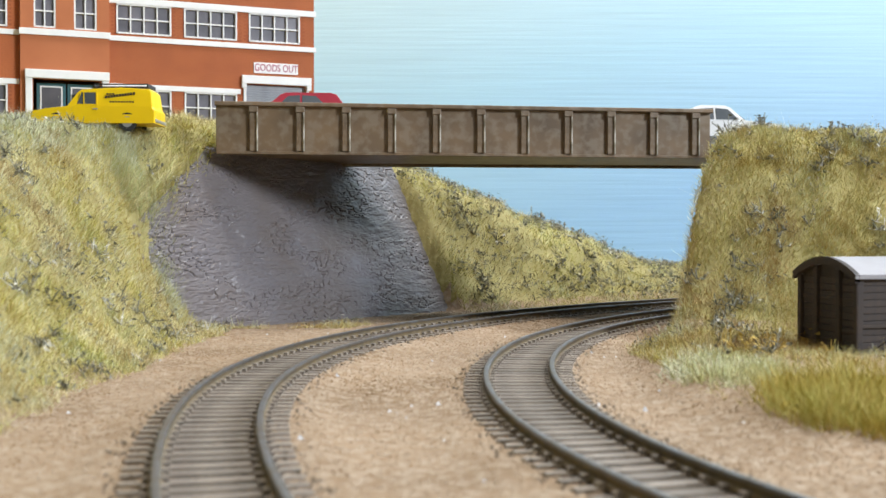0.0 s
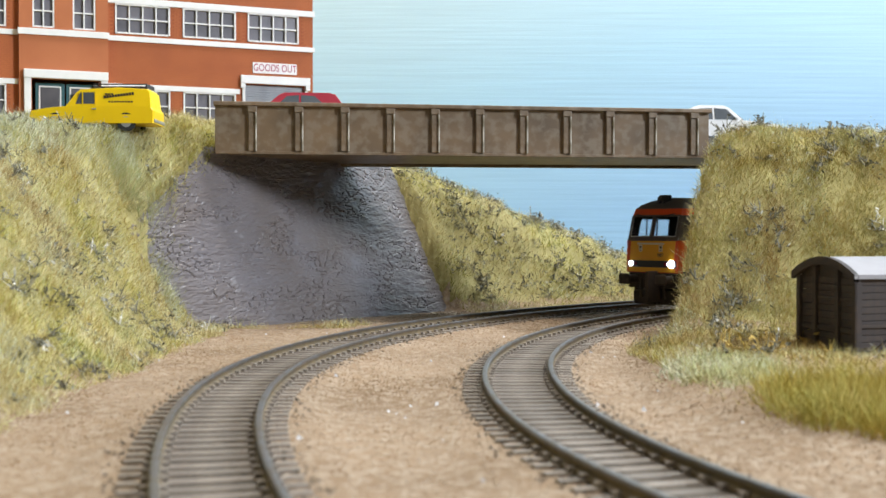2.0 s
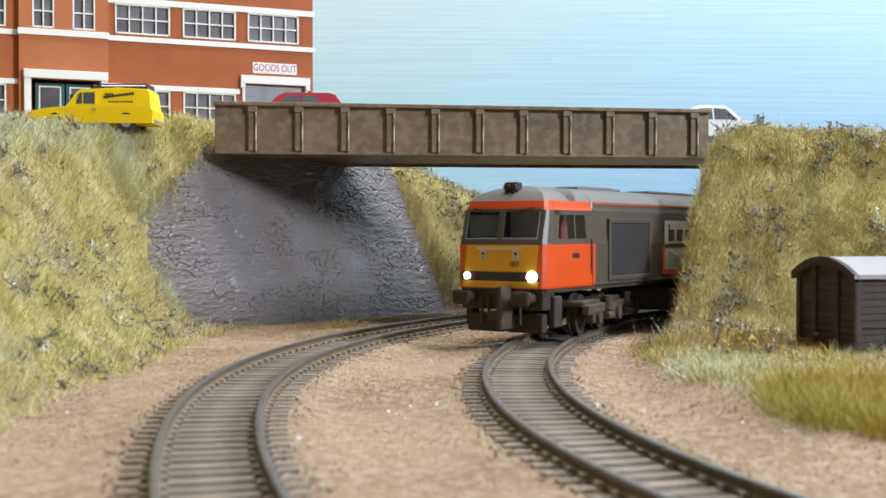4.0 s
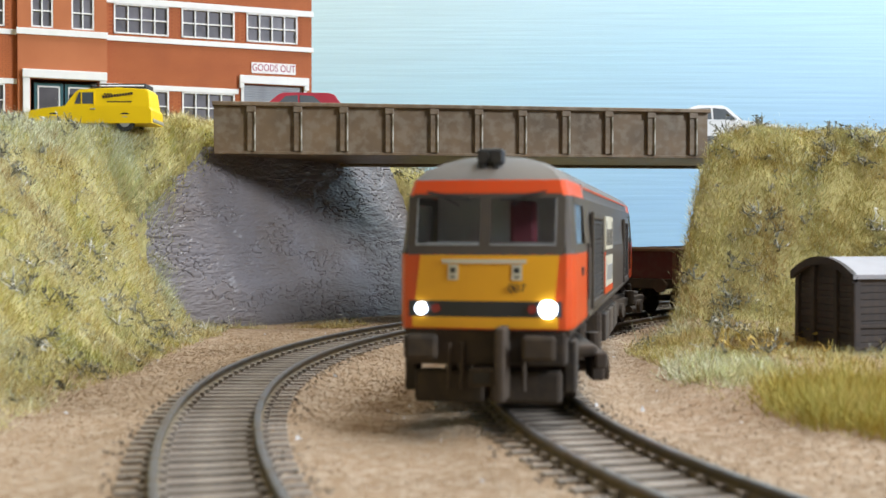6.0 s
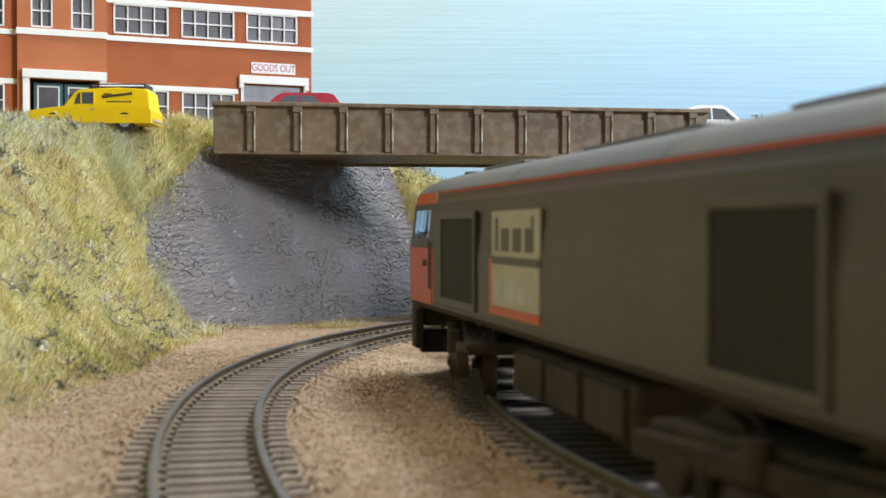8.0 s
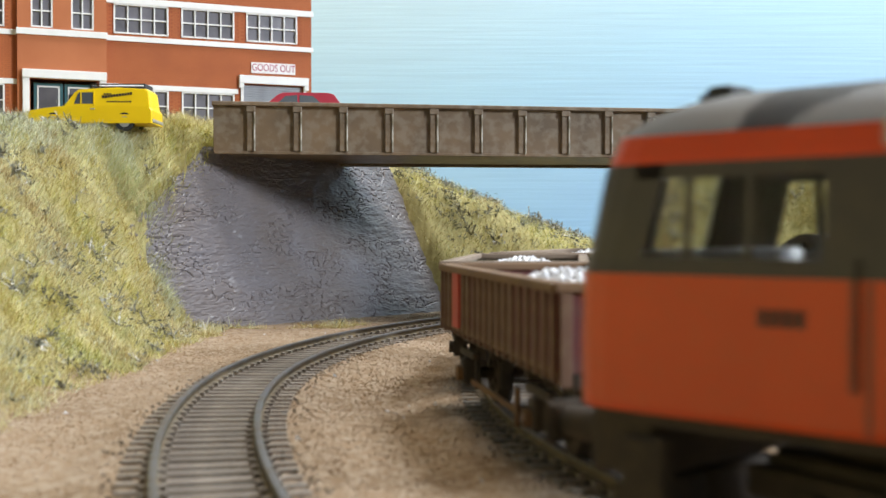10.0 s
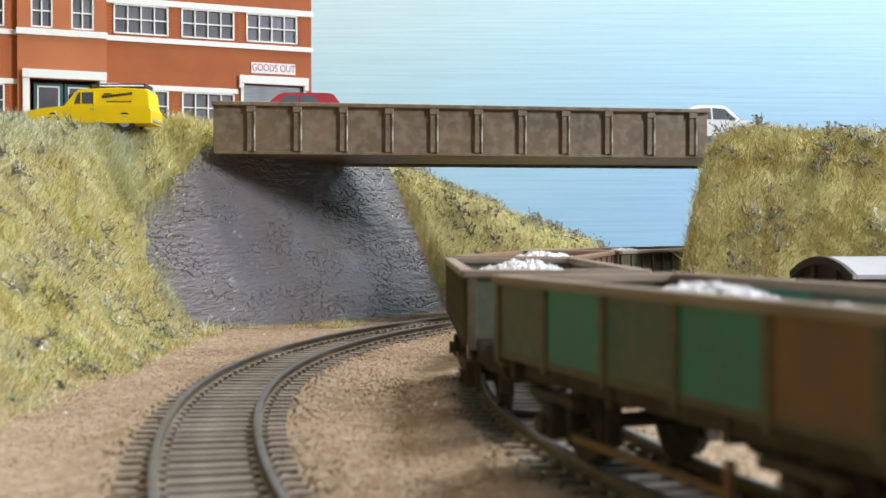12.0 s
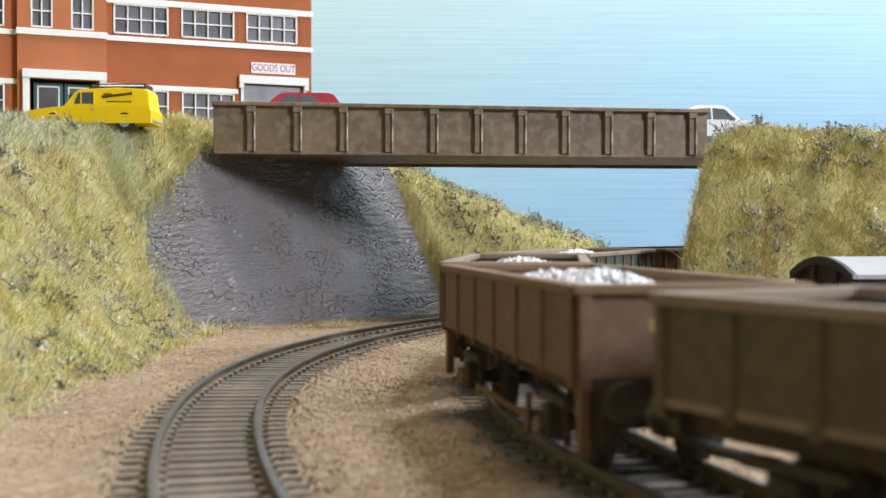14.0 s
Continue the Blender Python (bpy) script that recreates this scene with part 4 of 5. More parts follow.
def build_loco():
    lo = thing("diesel_locomotive", "orange and grey diesel locomotive with yellow front, lamps lit", "locomotive")
    body = part("body", both(lambda f: loco_strip(lambda i, c: c, tuple((x, 1.0) for x in (-104, -50, 0, 50, 104)), range(0, 8), f)), BODY_GREY, lo, "weathered dark grey body side")
    part("roof", both(lambda f: loco_strip(lambda i, c: c, tuple((x, 1.0) for x in (-121, -60, 0, 60, 121)), range(7, 12), f)), ROOF_GREY, lo, smooth=True)
    part("floor", box(-138, 138, -16.2, 16.2, 15.4, 16.9), UNDER, lo)
    for f in (-1, 1):
        part("cantrail_line", box(-104, 104, *flank(f, 15.75, 0.14, 0.14), 44.9, 45.3), ORANGE, body)
        part("sill_line", box(-104, 104, *flank(f, 17.1, 0.3, 0.3), 16.8, 17.6, 0.1), BODY_GREY, body)
        # the panel with the two-line emblem, its words as bars
        x = f * 27
        em = part("emblem_panel", box(x - 17, x + 17, *flank(f, 17.2, 0.22, 0.2), 20.6, 39.6), CREAM, body, "cream emblem panel with dark and orange bars")
        part("emblem_base", box(x - 17, x + 17, *flank(f, 17.2, 0.2, 0.22), 18.8, 20.5), ORANGE, em)
        part("emblem_side", box(min(x + f * 17, x + f * 19), max(x + f * 17, x + f * 19), *flank(f, 17.2, 0.2, 0.22), 18.8, 30.0), ORANGE, em)
        part("emblem_gap", box(x - 17, x + 17, *flank(f, 17.2, 0.2, 0.24), 29.0, 30.6), BODY_GREY, em)
        for a, b, c, d in ((-14, -11.8, 31.6, 38.4), (-9.6, -3.4, 31.6, 36.2), (-1.0, 5.2, 31.6, 36.2), (7.6, 13.6, 31.6, 36.2), (11.8, 13.6, 36.2, 38.4)):
            bars = box(x + a, x + b, *flank(f, 17.2, 0.2, 0.3), c, d, 0.2)
            part("emblem_bar", bars, BODY_GREY, em)
        for a, b, c, d in ((-14, -8, 22, 26.4), (-6, 0, 22, 26.4), (2, 8, 22, 26.4), (10.6, 12.6, 22, 28)):
            soft = box(x + a, x + b, *flank(f, 17.2, 0.2, 0.3), c, d, 0.2)
            part("emblem_bar", soft, SILVER, em)
        # louvres behind one cab, the large grille behind the other
        for x0, x1, z0, z1, n in ((f * 76, 16.5, 19.7, 38.4, 16), (-f * 75, 13.0, 19.4, 38.2, 0)):
            g = part("grille", box(x0 - x1, x0 + x1, *flank(f, 17.2, 0.25, 0.1), z0, z1), GRILLE, body, "dark recessed grille in a raised frame")
            fr = bmesh.new()
            for a, b, c, d in ((-x1 - 1.6, x1 + 1.6, z0 - 1.6, z0), (-x1 - 1.6, x1 + 1.6, z1, z1 + 1.6), (-x1 - 1.6, -x1, z0, z1), (x1, x1 + 1.6, z0, z1)):
                box(x0 + a, x0 + b, *flank(f, 17.2, 0.3, 0.6), c, d, 0.15, fr)
            part("grille_frame", fr, BODY_GREY, g)
            for k in range(n or 12):
                if n:
                    zz = z0 + 0.6 + k * (z1 - z0 - 0.6) / n
                    part("louvre", box(x0 - x1, x0 + x1, *flank(f, 17.2, 0.2, 0.45), zz, zz + 0.55), GRILLE, g)
                else:
                    xx = x0 - x1 + 1.2 + k * (2 * x1 - 1.8) / 12
                    part("louvre", box(xx, xx + 0.5, *flank(f, 17.2, 0.2, 0.3), z0, z1), GRILLE, g)
    for x0, x1 in ((-96, -60), (-20, 34), (60, 96)):
        hatch = part("roof_hatch", box(x0, x1, -6.2, 6.2, 49.9, 51.3, 0.5), ROOF_GREY, lo)
        for k in range(4):
            part("roof_grille", box(x0 + 3 + k * (x1 - x0 - 6) / 4, x0 + 2 + (k + 1) * (x1 - x0 - 6) / 4, -4.6, 4.6, 51.25, 51.6), GRILLE, hatch)
    for x in (-104, -36, 42, 104):
        seam = both(lambda f: loco_strip(lambda i, c: x + c, ((-0.35, 1.004), (0.35, 1.004)), range(7, 12), f))
        part("roof_seam", seam, GRILLE, lo)
    tank = part("fuel_tank", box(-32, 32, -15.5, 15.5, 4.0, 13.4, 1.2), UNDER, lo)
    for f in (-1, 1):
        for a, b in ((-30, -12), (-9, 9), (12, 30)):
            part("equipment_box", box(a, b, *flank(f, 15.8, 0.8, 0.9), 5.0, 12.6, 0.5), UNDER, tank)
    build_cab(lo, 1, True)
    build_cab(lo, -1, False)
    return lo, build_bogie(lo, 85.5) + build_bogie(lo, -85.5)


LOCO, LOCO_WHEELS = build_loco()


# ---- open wagons ----
BROWN = surface("wagon_brown", (0.135, 0.06, 0.038), 0.7, second=(0.15, 0.085, 0.05), scale=45, fine=350, bump=0.15, dirt=(0.19, 0.12, 0.07), dirt_mix=0.45)
CRIMSON = surface("wagon_crimson", (0.115, 0.016, 0.017), 0.65, second=(0.12, 0.035, 0.03), scale=45, fine=350, bump=0.12, dirt=(0.12, 0.06, 0.045), dirt_mix=0.35)
SCARLET = surface("wagon_scarlet", (0.52, 0.045, 0.03), 0.6, second=(0.42, 0.05, 0.03), scale=60, bump=0.1)
GREEN = surface("wagon_green", (0.02, 0.16, 0.11), 0.6, second=(0.03, 0.12, 0.085), scale=45, fine=350, bump=0.12, dirt=(0.12, 0.10, 0.06), dirt_mix=0.25)
DULL_GREEN = surface("wagon_dull_green", (0.055, 0.085, 0.06), 0.7, second=(0.09, 0.085, 0.055), scale=45, fine=350, bump=0.15, dirt=(0.14, 0.11, 0.07), dirt_mix=0.35)
OLIVE = surface("wagon_olive", (0.085, 0.068, 0.036), 0.7, second=(0.066, 0.05, 0.028), scale=45, fine=350, bump=0.15, dirt=(0.16, 0.10, 0.05), dirt_mix=0.35)
RUST = surface("wagon_rust", (0.20, 0.10, 0.035), 0.8, second=(0.14, 0.075, 0.035), scale=45, fine=350, bump=0.15)
PINK_BROWN = surface("wagon_faded_bauxite", (0.17, 0.078, 0.045), 0.75, second=(0.125, 0.06, 0.036), scale=45, fine=350, bump=0.15, dirt=(0.20, 0.12, 0.075), dirt_mix=0.4)
RIM_DUST = surface("dusty_top_rail", (0.25, 0.19, 0.14), 0.85, second=(0.17, 0.12, 0.085), scale=50, bump=0.15)
RIM_BROWN = surface("brown_top_rail", (0.20, 0.115, 0.06), 0.8, second=(0.15, 0.09, 0.05), scale=50, bump=0.15)
STONE = islands("white_stone_load", ((0.55, 0.55, 0.56), (0.78, 0.78, 0.80), (0.40, 0.40, 0.42), (0.85, 0.86, 0.88)), 0.9, 120)
LABEL_YELLOW = surface("label_yellow", (0.38, 0.25, 0.07), 0.6, bump=0)
WAGON_WHEELS = []
HALF_W, Z_FLOOR, Z_TOP = 16.6, 15.4, 28.4


def load_heap(seed, crown, half):
    """Broken stone: many small uneven grains on a low heap."""
    rs = np.random.RandomState(seed)
    verts, faces = [], []
    for k in range(1500):
        x, y = rs.uniform(-half + 2.5, half - 2.5), rs.uniform(-HALF_W + 2, HALF_W - 2)
        z = 22.5 + crown * 0.62 * math.exp(-((x - 8 * math.sin(seed)) / 30) ** 2) * math.exp(-(y / 11) ** 2) + 1.2 * math.sin(x * 0.21 + seed)
        r = rs.uniform(0.7, 1.7)
        n = len(verts)
        verts += [(x + r * a + rs.uniform(-.3, .3), y + r * b + rs.uniform(-.3, .3), z + r * c * 0.8) for a, b, c in ((1, 0, 0), (-1, 0, 0), (0, 1, 0), (0, -1, 0), (0, 0, 1), (0, 0, -1))]
        faces += [(n + a, n + b, n + c) for a, b, c in ((0, 2, 4), (2, 1, 4), (1, 3, 4), (3, 0, 4), (2, 0, 5), (1, 2, 5), (3, 1, 5), (0, 3, 5))]
    return verts, faces


def build_wagon(n, label, panels, rib_paint, rim_paint, end_paint, rib_half, seed, crown, patches=(), leg_paint=None, half=50.5):
    """Four-wheel open box wagon: panels between upright ribs, a top rail, ends, load and running gear."""
    w = thing("open_wagon", label, "railway wagon", "open wagons of the train")
    body = part("floor", box(-half, half, -HALF_W, HALF_W, Z_FLOOR, Z_FLOOR + 1.2), UNDER, w)
    step = 2 * half / n
    sheet = {}
    rib = bmesh.new()
    box(-rib_half, rib_half, -0.15, 0.7, Z_FLOOR - 1.3, Z_TOP - 1.6, 0.15, rib)
    box(-rib_half, rib_half, -0.1, 0.6, Z_TOP - 3.8, Z_TOP - 1.5, 0.1, rib)
    rib_me = finish("rib", rib, rib_paint)
    for f in (-1, 1):
        for i in range(n):
            part("side_panel", box(-half + i * step, -half + (i + 1) * step, f * HALF_W - 0.5, f * HALF_W + 0.3, Z_FLOOR + 0.2, Z_TOP - 0.8), panels[(i if f < 0 else n - 1 - i) % len(panels)], body)
        for i in range(n + 1):
            x = -half + i * step + (rib_half if i == 0 else -rib_half if i == n else 0)
            part("rib", rib_me, None, body, m=at(x, f * (HALF_W + 0.25), 0, 0, 0, 0 if f > 0 else 180))
        for i, share, over in patches:
            k = i if f < 0 else n - 1 - i
            top = Z_FLOOR + 0.3 + (Z_TOP - Z_FLOOR - 1.9) * share
            part("paint_patch", box(-half + k * step + rib_half - over, -half + (k + 1) * step - rib_half + over, min(f * HALF_W, f * (HALF_W + (0.45 if over < 1 else 1.02))), max(f * HALF_W, f * (HALF_W + (0.45 if over < 1 else 1.02))), Z_FLOOR + 0.3, top), SCARLET, body, "bright scarlet paint patch")
        part("top_rail", box(-half - 0.8, half + 0.8, f * HALF_W - 1.3, f * HALF_W + 1.5, Z_TOP - 1.5, Z_TOP, 0.35), rim_paint, body)
        part("sole_bar", box(-half, half, f * 11.8 - 0.8, f * 11.8 + 0.8, 11.4, 15.3, 0.2), UNDER, body)
        part("bottom_rail", box(-half, half, f * HALF_W - 0.6, f * HALF_W + 0.9, Z_FLOOR - 0.5, Z_FLOOR + 0.7, 0.2), rim_paint if seed % 2 else rib_paint, body)
    for e in (-1, 1):
        part("end_panel", box(e * half - 0.4, e * half + 0.4, -HALF_W, HALF_W, Z_FLOOR, Z_TOP - 0.8), end_paint, body)
        part("end_rail", box(e * half - 1.2, e * half + 1.4, -HALF_W - 0.9, HALF_W + 0.9, Z_TOP - 1.5, Z_TOP + 0.04, 0.35), rim_paint, body)
        for y in (-HALF_W + 0.9, HALF_W - 0.9):
            part("corner_post", box(e * half - 0.9, e * half + 1.1, y - 0.9, y + 0.9, Z_FLOOR - 2.0, Z_TOP - 1.4, 0.2), rib_paint, body)
            if leg_paint:
                part("corner_leg", box(e * half - 1.6, e * half + 0.9, y - 0.7, y + 0.7, 4.6, Z_FLOOR - 1.8, 0.2), leg_paint, body)
        part("end_label", box(e * (half + 0.4) - 0.12, e * (half + 0.4) + 0.12, -6.6, -4.8, 21.6, 23.6), LABEL_YELLOW, body)
        beam = part("buffer_beam", box(e * (half - 0.2) - 1.0, e * (half - 0.2) + 1.0, -14.5, 14.5, 11.0, 15.2, 0.3), UNDER, w)
        for y in (-11.3, 11.3):
            b = part("buffer", tube(2.9, 1.0, "X", 16, center=(e * (half + 5.0), y, 12.6)), UNDER, beam)
            part("buffer_shank", tube(1.6, 5.0, "X", 12, center=(e * (half + 2.6), y, 12.6)), UNDER, b)
        part("coupling", box(min(e * (half - 2.5), e * (half + 8.5)), max(e * (half - 2.5), e * (half + 8.5)), -1.2, 1.2, 6.0, 7.4, 0.3), BLACK, beam)
    v, f = load_heap(seed, crown, half)
    tagged(raw("stone_load", v, f, STONE, w, "pale broken stone filling the wagon"), kind="stuff")
    part("load_bed", box(-half + 0.6, half - 0.6, -HALF_W + 0.6, HALF_W - 0.6, Z_FLOOR + 1.2, 22.4), RIM_DUST, w)
    me = finish("wheelset", wheel_pair(6.2), [UNDER, RAIL])
    for x in (-31, 31):
        WAGON_WHEELS.append(part("wheelset", me, None, w, m=at(x, 0, 6.2)))
        for f in (-1, 1):
            iron = bmesh.new()
            for a in (-4.6, 3.4):
                box(x + a, x + a + 1.2, f * 13.6 - 0.5, f * 13.6 + 0.5, 3.4, 11.0, 0.15, iron)
            box(x - 7.5, x + 7.5, f * 14.4 - 0.8, f * 14.4 + 0.8, 9.4, 11.0, 0.4, iron)
            box(x - 2.2, x + 2.2, f * 14.6 - 1.5, f * 14.6 + 1.5, 4.0, 9.4, 0.5, iron)
            part("axle_guard", iron, UNDER, w)
            part("axle_box", tube(1.5, 1.6, "Y", 12, center=(x, f * 16.4, 6.2)), RUST if seed % 3 == 0 else UNDER, w)
            part("brake_shoe", box(x + 6.8, x + 8.4, f * 8.3 - 1.2, f * 8.3 + 1.2, 3.5, 9.2, 0.3), UNDER, w)
    for f in (-1, 1):
        lever = bmesh.new()
        box(-22, 20, f * 15.6 - 0.3, f * 15.6 + 0.3, 5.0, 6.1, 0.1, lever)
        box(18.5, 20.0, f * 15.6 - 0.4, f * 15.6 + 0.4, 3.0, 9.5, 0.1, lever)
        part("brake_lever", lever, RUST, w)
    part("brake_cylinder", tube(3.0, 12, "X", 14, center=(4, 3, 8.4)), UNDER, w)
    for x in (-16, 14):
        part("cross_member", box(x - 1, x + 1, -13, 13, 10.4, 14.2), UNDER, w)
    return w


B, C, S, G, D, O, R, P = BROWN, CRIMSON, SCARLET, GREEN, DULL_GREEN, OLIVE, RUST, PINK_BROWN
WAGONS = [
    build_wagon(18, "brown and crimson ribbed open wagon with scarlet patches", [C, B, B, B, B, B, C, B, B, B, B, B, B, C, C, C, C, C], BROWN, RIM_BROWN, CRIMSON, 0.8, 3, 7.5, ((2, 0.68, 0.25), (3, 1.0, 1.65), (11, 0.5, 0.25))),
    build_wagon(5, "olive open wagon with two bright green panels", [D, G, D, G, R], OLIVE, RIM_DUST, OLIVE, 0.9, 4, 6.5, half=48.0),
    build_wagon(8, "weathered olive-brown open wagon with dark green end", [O, O, O, R, O, O, O, D], OLIVE, RIM_DUST, DULL_GREEN, 0.9, 5, 7.5),
    build_wagon(6, "faded bauxite-brown open wagon heaped with pale stone", [P, P, P, P, P, P], PINK_BROWN, RIM_BROWN, PINK_BROWN, 0.8, 6, 8.5, (), PINK_BROWN),
    build_wagon(9, "dark olive open wagon with dusty top rail", [O, D, O, O, D, O, O, O, D], OLIVE, RIM_DUST, OLIVE, 0.9, 7, 6.5),
    build_wagon(8, "dull green open wagon with dusty top rail", [D, O, D, D, O, D, O, D], DULL_GREEN, RIM_DUST, DULL_GREEN, 0.9, 8, 7.5),
    build_wagon(9, "dark brown open wagon with plain ends", [B, B, O, B, B, B, O, B, B], BROWN, RIM_BROWN, BROWN, 0.9, 9, 6.0),
    build_wagon(9, "dark brown and olive open wagon at the rear", [O, B, O, B, O, B, O, B, O], BROWN, RIM_BROWN, BROWN, 0.9, 10, 6.0),
]


# ---- the grounded van body used as a hut ----
HUT_DARK = surface("hut_dark_boards", (0.036, 0.029, 0.028), 0.75, second=(0.052, 0.037, 0.029), scale=60, fine=500, bump=0.3, dirt=(0.09, 0.055, 0.035), dirt_mix=0.3, per_piece=0.15)
HUT_ROOF = surface("hut_roof_grey", (0.30, 0.29, 0.31), 0.6, second=(0.24, 0.23, 0.24), scale=60, bump=0.1)


def build_hut():
    """Old goods van body: end towards -x, long side towards -y."""
    h = thing("grounded_van_body", "dark weathered goods van body used as a hut", "hut", m=at(116.8, 346, -2.0, 0, 0, 14))
    L, W, Z = 72.0, 30.0, 24.4
    core = bmesh.new()
    box(0.8, L - 0.8, 0.8, W - 0.8, 0, Z, 0, core)
    part("body", core, HUT_DARK, h)
    plank = finish("plank", box(0.4, L - 0.4, -0.25, 0.7, 0.05, 1.95, 0.12), HUT_DARK)
    for i in range(12):
        part("plank", plank, None, h, m=at(0, 0.1, 0.2 + i * 2.0))
    endplank = finish("end_plank", box(-0.25, 0.7, 0.4, W - 0.4, 0.05, 1.95, 0.12), HUT_DARK)
    for i in range(12):
        part("end_plank", endplank, None, h, m=at(0.1, 0, 0.2 + i * 2.0))
    for y in (0.0, W / 2 - 6.0, W / 2 + 6.0, W):
        part("end_post", box(-1.2, 0.4, y - 0.9, y + 0.9, 0, Z + (3.6 if 1 < y < W - 1 else 0), 0.2), HUT_DARK, h)
    for x in (0.0, 24.0, 26.5, 46, 48.5, L):
        part("side_post", box(x - 0.9, x + 0.9, -1.0, 0.4, 0, Z, 0.2), HUT_DARK, h)
    for z0 in (8.6, 17.5):
        part("end_rail", box(-0.45, 0.3, 0, W, z0, z0 + 1.2, 0.15), HUT_DARK, h)
    part("side_rail", box(0, L, -0.9, 0.2, 10.2, 11.4, 0.15), HUT_DARK, h)
    brace = part("diagonal_brace", box(-9.5, 9.5, -0.8, 0.2, -0.6, 0.6, 0.1), HUT_DARK, h, m=at(9.5, -0.1, 6.2, 0, -34, 0))
    for s, x in ((1, 30.5), (1, 42)):
        part("strap_hinge", box(x - 3, x + 3, -0.9, 0.0, 19.0, 19.8, 0.1), HUT_DARK, h)
    bm = bmesh.new()
    n, rise = 14, 4.8
    top, low = [], []
    for e in (-2.0, L + 2.0):
        a, b, c = [], [], []
        for i in range(n + 1):
            y = -1.8 + (W + 3.6) * i / n
            k = (y - W / 2) / (W / 2 + 1.8)
            z = Z + rise * (1 - k * k)
            a.append(bm.verts.new((e, y, z + 0.9))), b.append(bm.verts.new((e, y, z - 0.3)))
        top.append(a), low.append(b)
    for i in range(n):
        bm.faces.new((top[0][i], top[0][i + 1], top[1][i + 1], top[1][i]))
        bm.faces.new((low[0][i], low[1][i], low[1][i + 1], low[0][i + 1]))
        for k in (0, 1):
            bm.faces.new((top[k][i], low[k][i], low[k][i + 1], top[k][i + 1]))
    for i in (0, n):
        bm.faces.new((top[0][i], top[1][i], low[1][i], low[0][i]))
    part("roof", bm, HUT_ROOF, h, "curved pale grey roof", smooth=False)
    for e in (0.2, L - 0.2):
        cap = bmesh.new()
        ring = [cap.verts.new((e, W * i / n, Z + rise * (1 - ((W * i / n - W / 2) / (W / 2 + 1.8)) ** 2))) for i in range(n + 1)]
        ring += [cap.verts.new((e, W, Z - 0.5)), cap.verts.new((e, 0, Z - 0.5))]
        cap.faces.new(ring)
        part("gable", cap, HUT_DARK, h)
    part("roof_edge", arc_band(W, Z, rise), HUT_DARK, h)
    return h


def arc_band(W, Z, rise, n=14):
    """The dark edge strip that follows the roof's arc on its end."""
    bm = bmesh.new()
    rows = []
    for e, dz in ((-2.3, 1.0), (-2.3, -1.3), (-0.8, -1.3), (-0.8, 1.0)):
        rows.append([bm.verts.new((e, -1.9 + (W + 3.8) * i / n, Z + rise * (1 - ((-1.9 + (W + 3.8) * i / n - W / 2) / (W / 2 + 1.9)) ** 2) + dz)) for i in range(n + 1)])
    for a, b in zip(rows, rows[1:] + rows[:1]):
        for i in range(n):
            bm.faces.new((a[i], a[i + 1], b[i + 1], b[i]))
    return bm


build_hut()


# ---- grass, scrub, grit ----
GRASS = islands("static_grass", ((0.229, 0.231, 0.036), (0.439, 0.424, 0.072), (0.591, 0.539, 0.179), (0.401, 0.299, 0.09), (0.668, 0.597, 0.296), (0.706, 0.674, 0.448), (0.363, 0.25, 0.09)), 0.85, 24)
BANK_GRASS = islands("bank_static_grass", ((0.191, 0.154, 0.036), (0.42, 0.318, 0.09), (0.553, 0.462, 0.179), (0.315, 0.308, 0.072), (0.649, 0.549, 0.296), (0.477, 0.376, 0.126), (0.363, 0.231, 0.09)), 0.85, 28)
SCRUB = islands("dry_scrub", ((0.04, 0.042, 0.03), (0.12, 0.12, 0.08), (0.32, 0.31, 0.26), (0.08, 0.09, 0.04), (0.46, 0.45, 0.40)), 0.9, 60)
GRIT = islands("ground_grit", ((0.20, 0.125, 0.065), (0.28, 0.19, 0.11), (0.35, 0.25, 0.16), (0.43, 0.335, 0.24), (0.25, 0.155, 0.08)), 0.95, 18)


def scatter(n, x0, x1, y0, y1, keep, seed, steep=0.0):
    """Points on the ground inside a stretch of the plan, kept by a weight from 0 to 1; steep faces get their share. With the ground's slope."""
    rs = np.random.RandomState(seed)
    X, Y = rs.uniform(x0, x1, n), rs.uniform(y0, y1, n)
    dl, dr = beside(LEFT_TRACK, X, Y), -beside(RIGHT_TRACK, X, Y)
    ok = rs.rand(n) < keep(X, Y, dl, dr)
    X, Y = X[ok], Y[ok]
    Z = height(X, Y)
    gx, gy = (height(X + 1.5, Y) - Z) / 1.5, (height(X, Y + 1.5) - Z) / 1.5
    if steep:
        ok = rs.rand(len(X)) < np.sqrt(1 + gx * gx + gy * gy) / steep
        X, Y, Z, gx, gy = X[ok], Y[ok], Z[ok], gx[ok], gy[ok]
    return X, Y, Z, np.stack([gx, gy], -1), rs


def off_abutment(X, Y):
    along, rise, edge = on_abutment(X, Y)
    return 1 - (along > edge + 0.012 + 0.012 * np.sin(rise * 40)) * (along < 1.0) * (rise < 1.05) * (rise > -1.3)


def left_bank(X, Y, dl, dr):
    w = ease((dl - 36 - 6 * lumps(X, Y, 30, 11)) / 14) * (0.45 + 0.55 * ease(lumps(X, Y, 26, 12) * 2.0 + 0.8))
    verge = ease((-84 - X + 5 * lumps(X, Y, 24, 75)) / 8 + (Y > 500) * 9)
    return w * verge * off_abutment(X, Y)


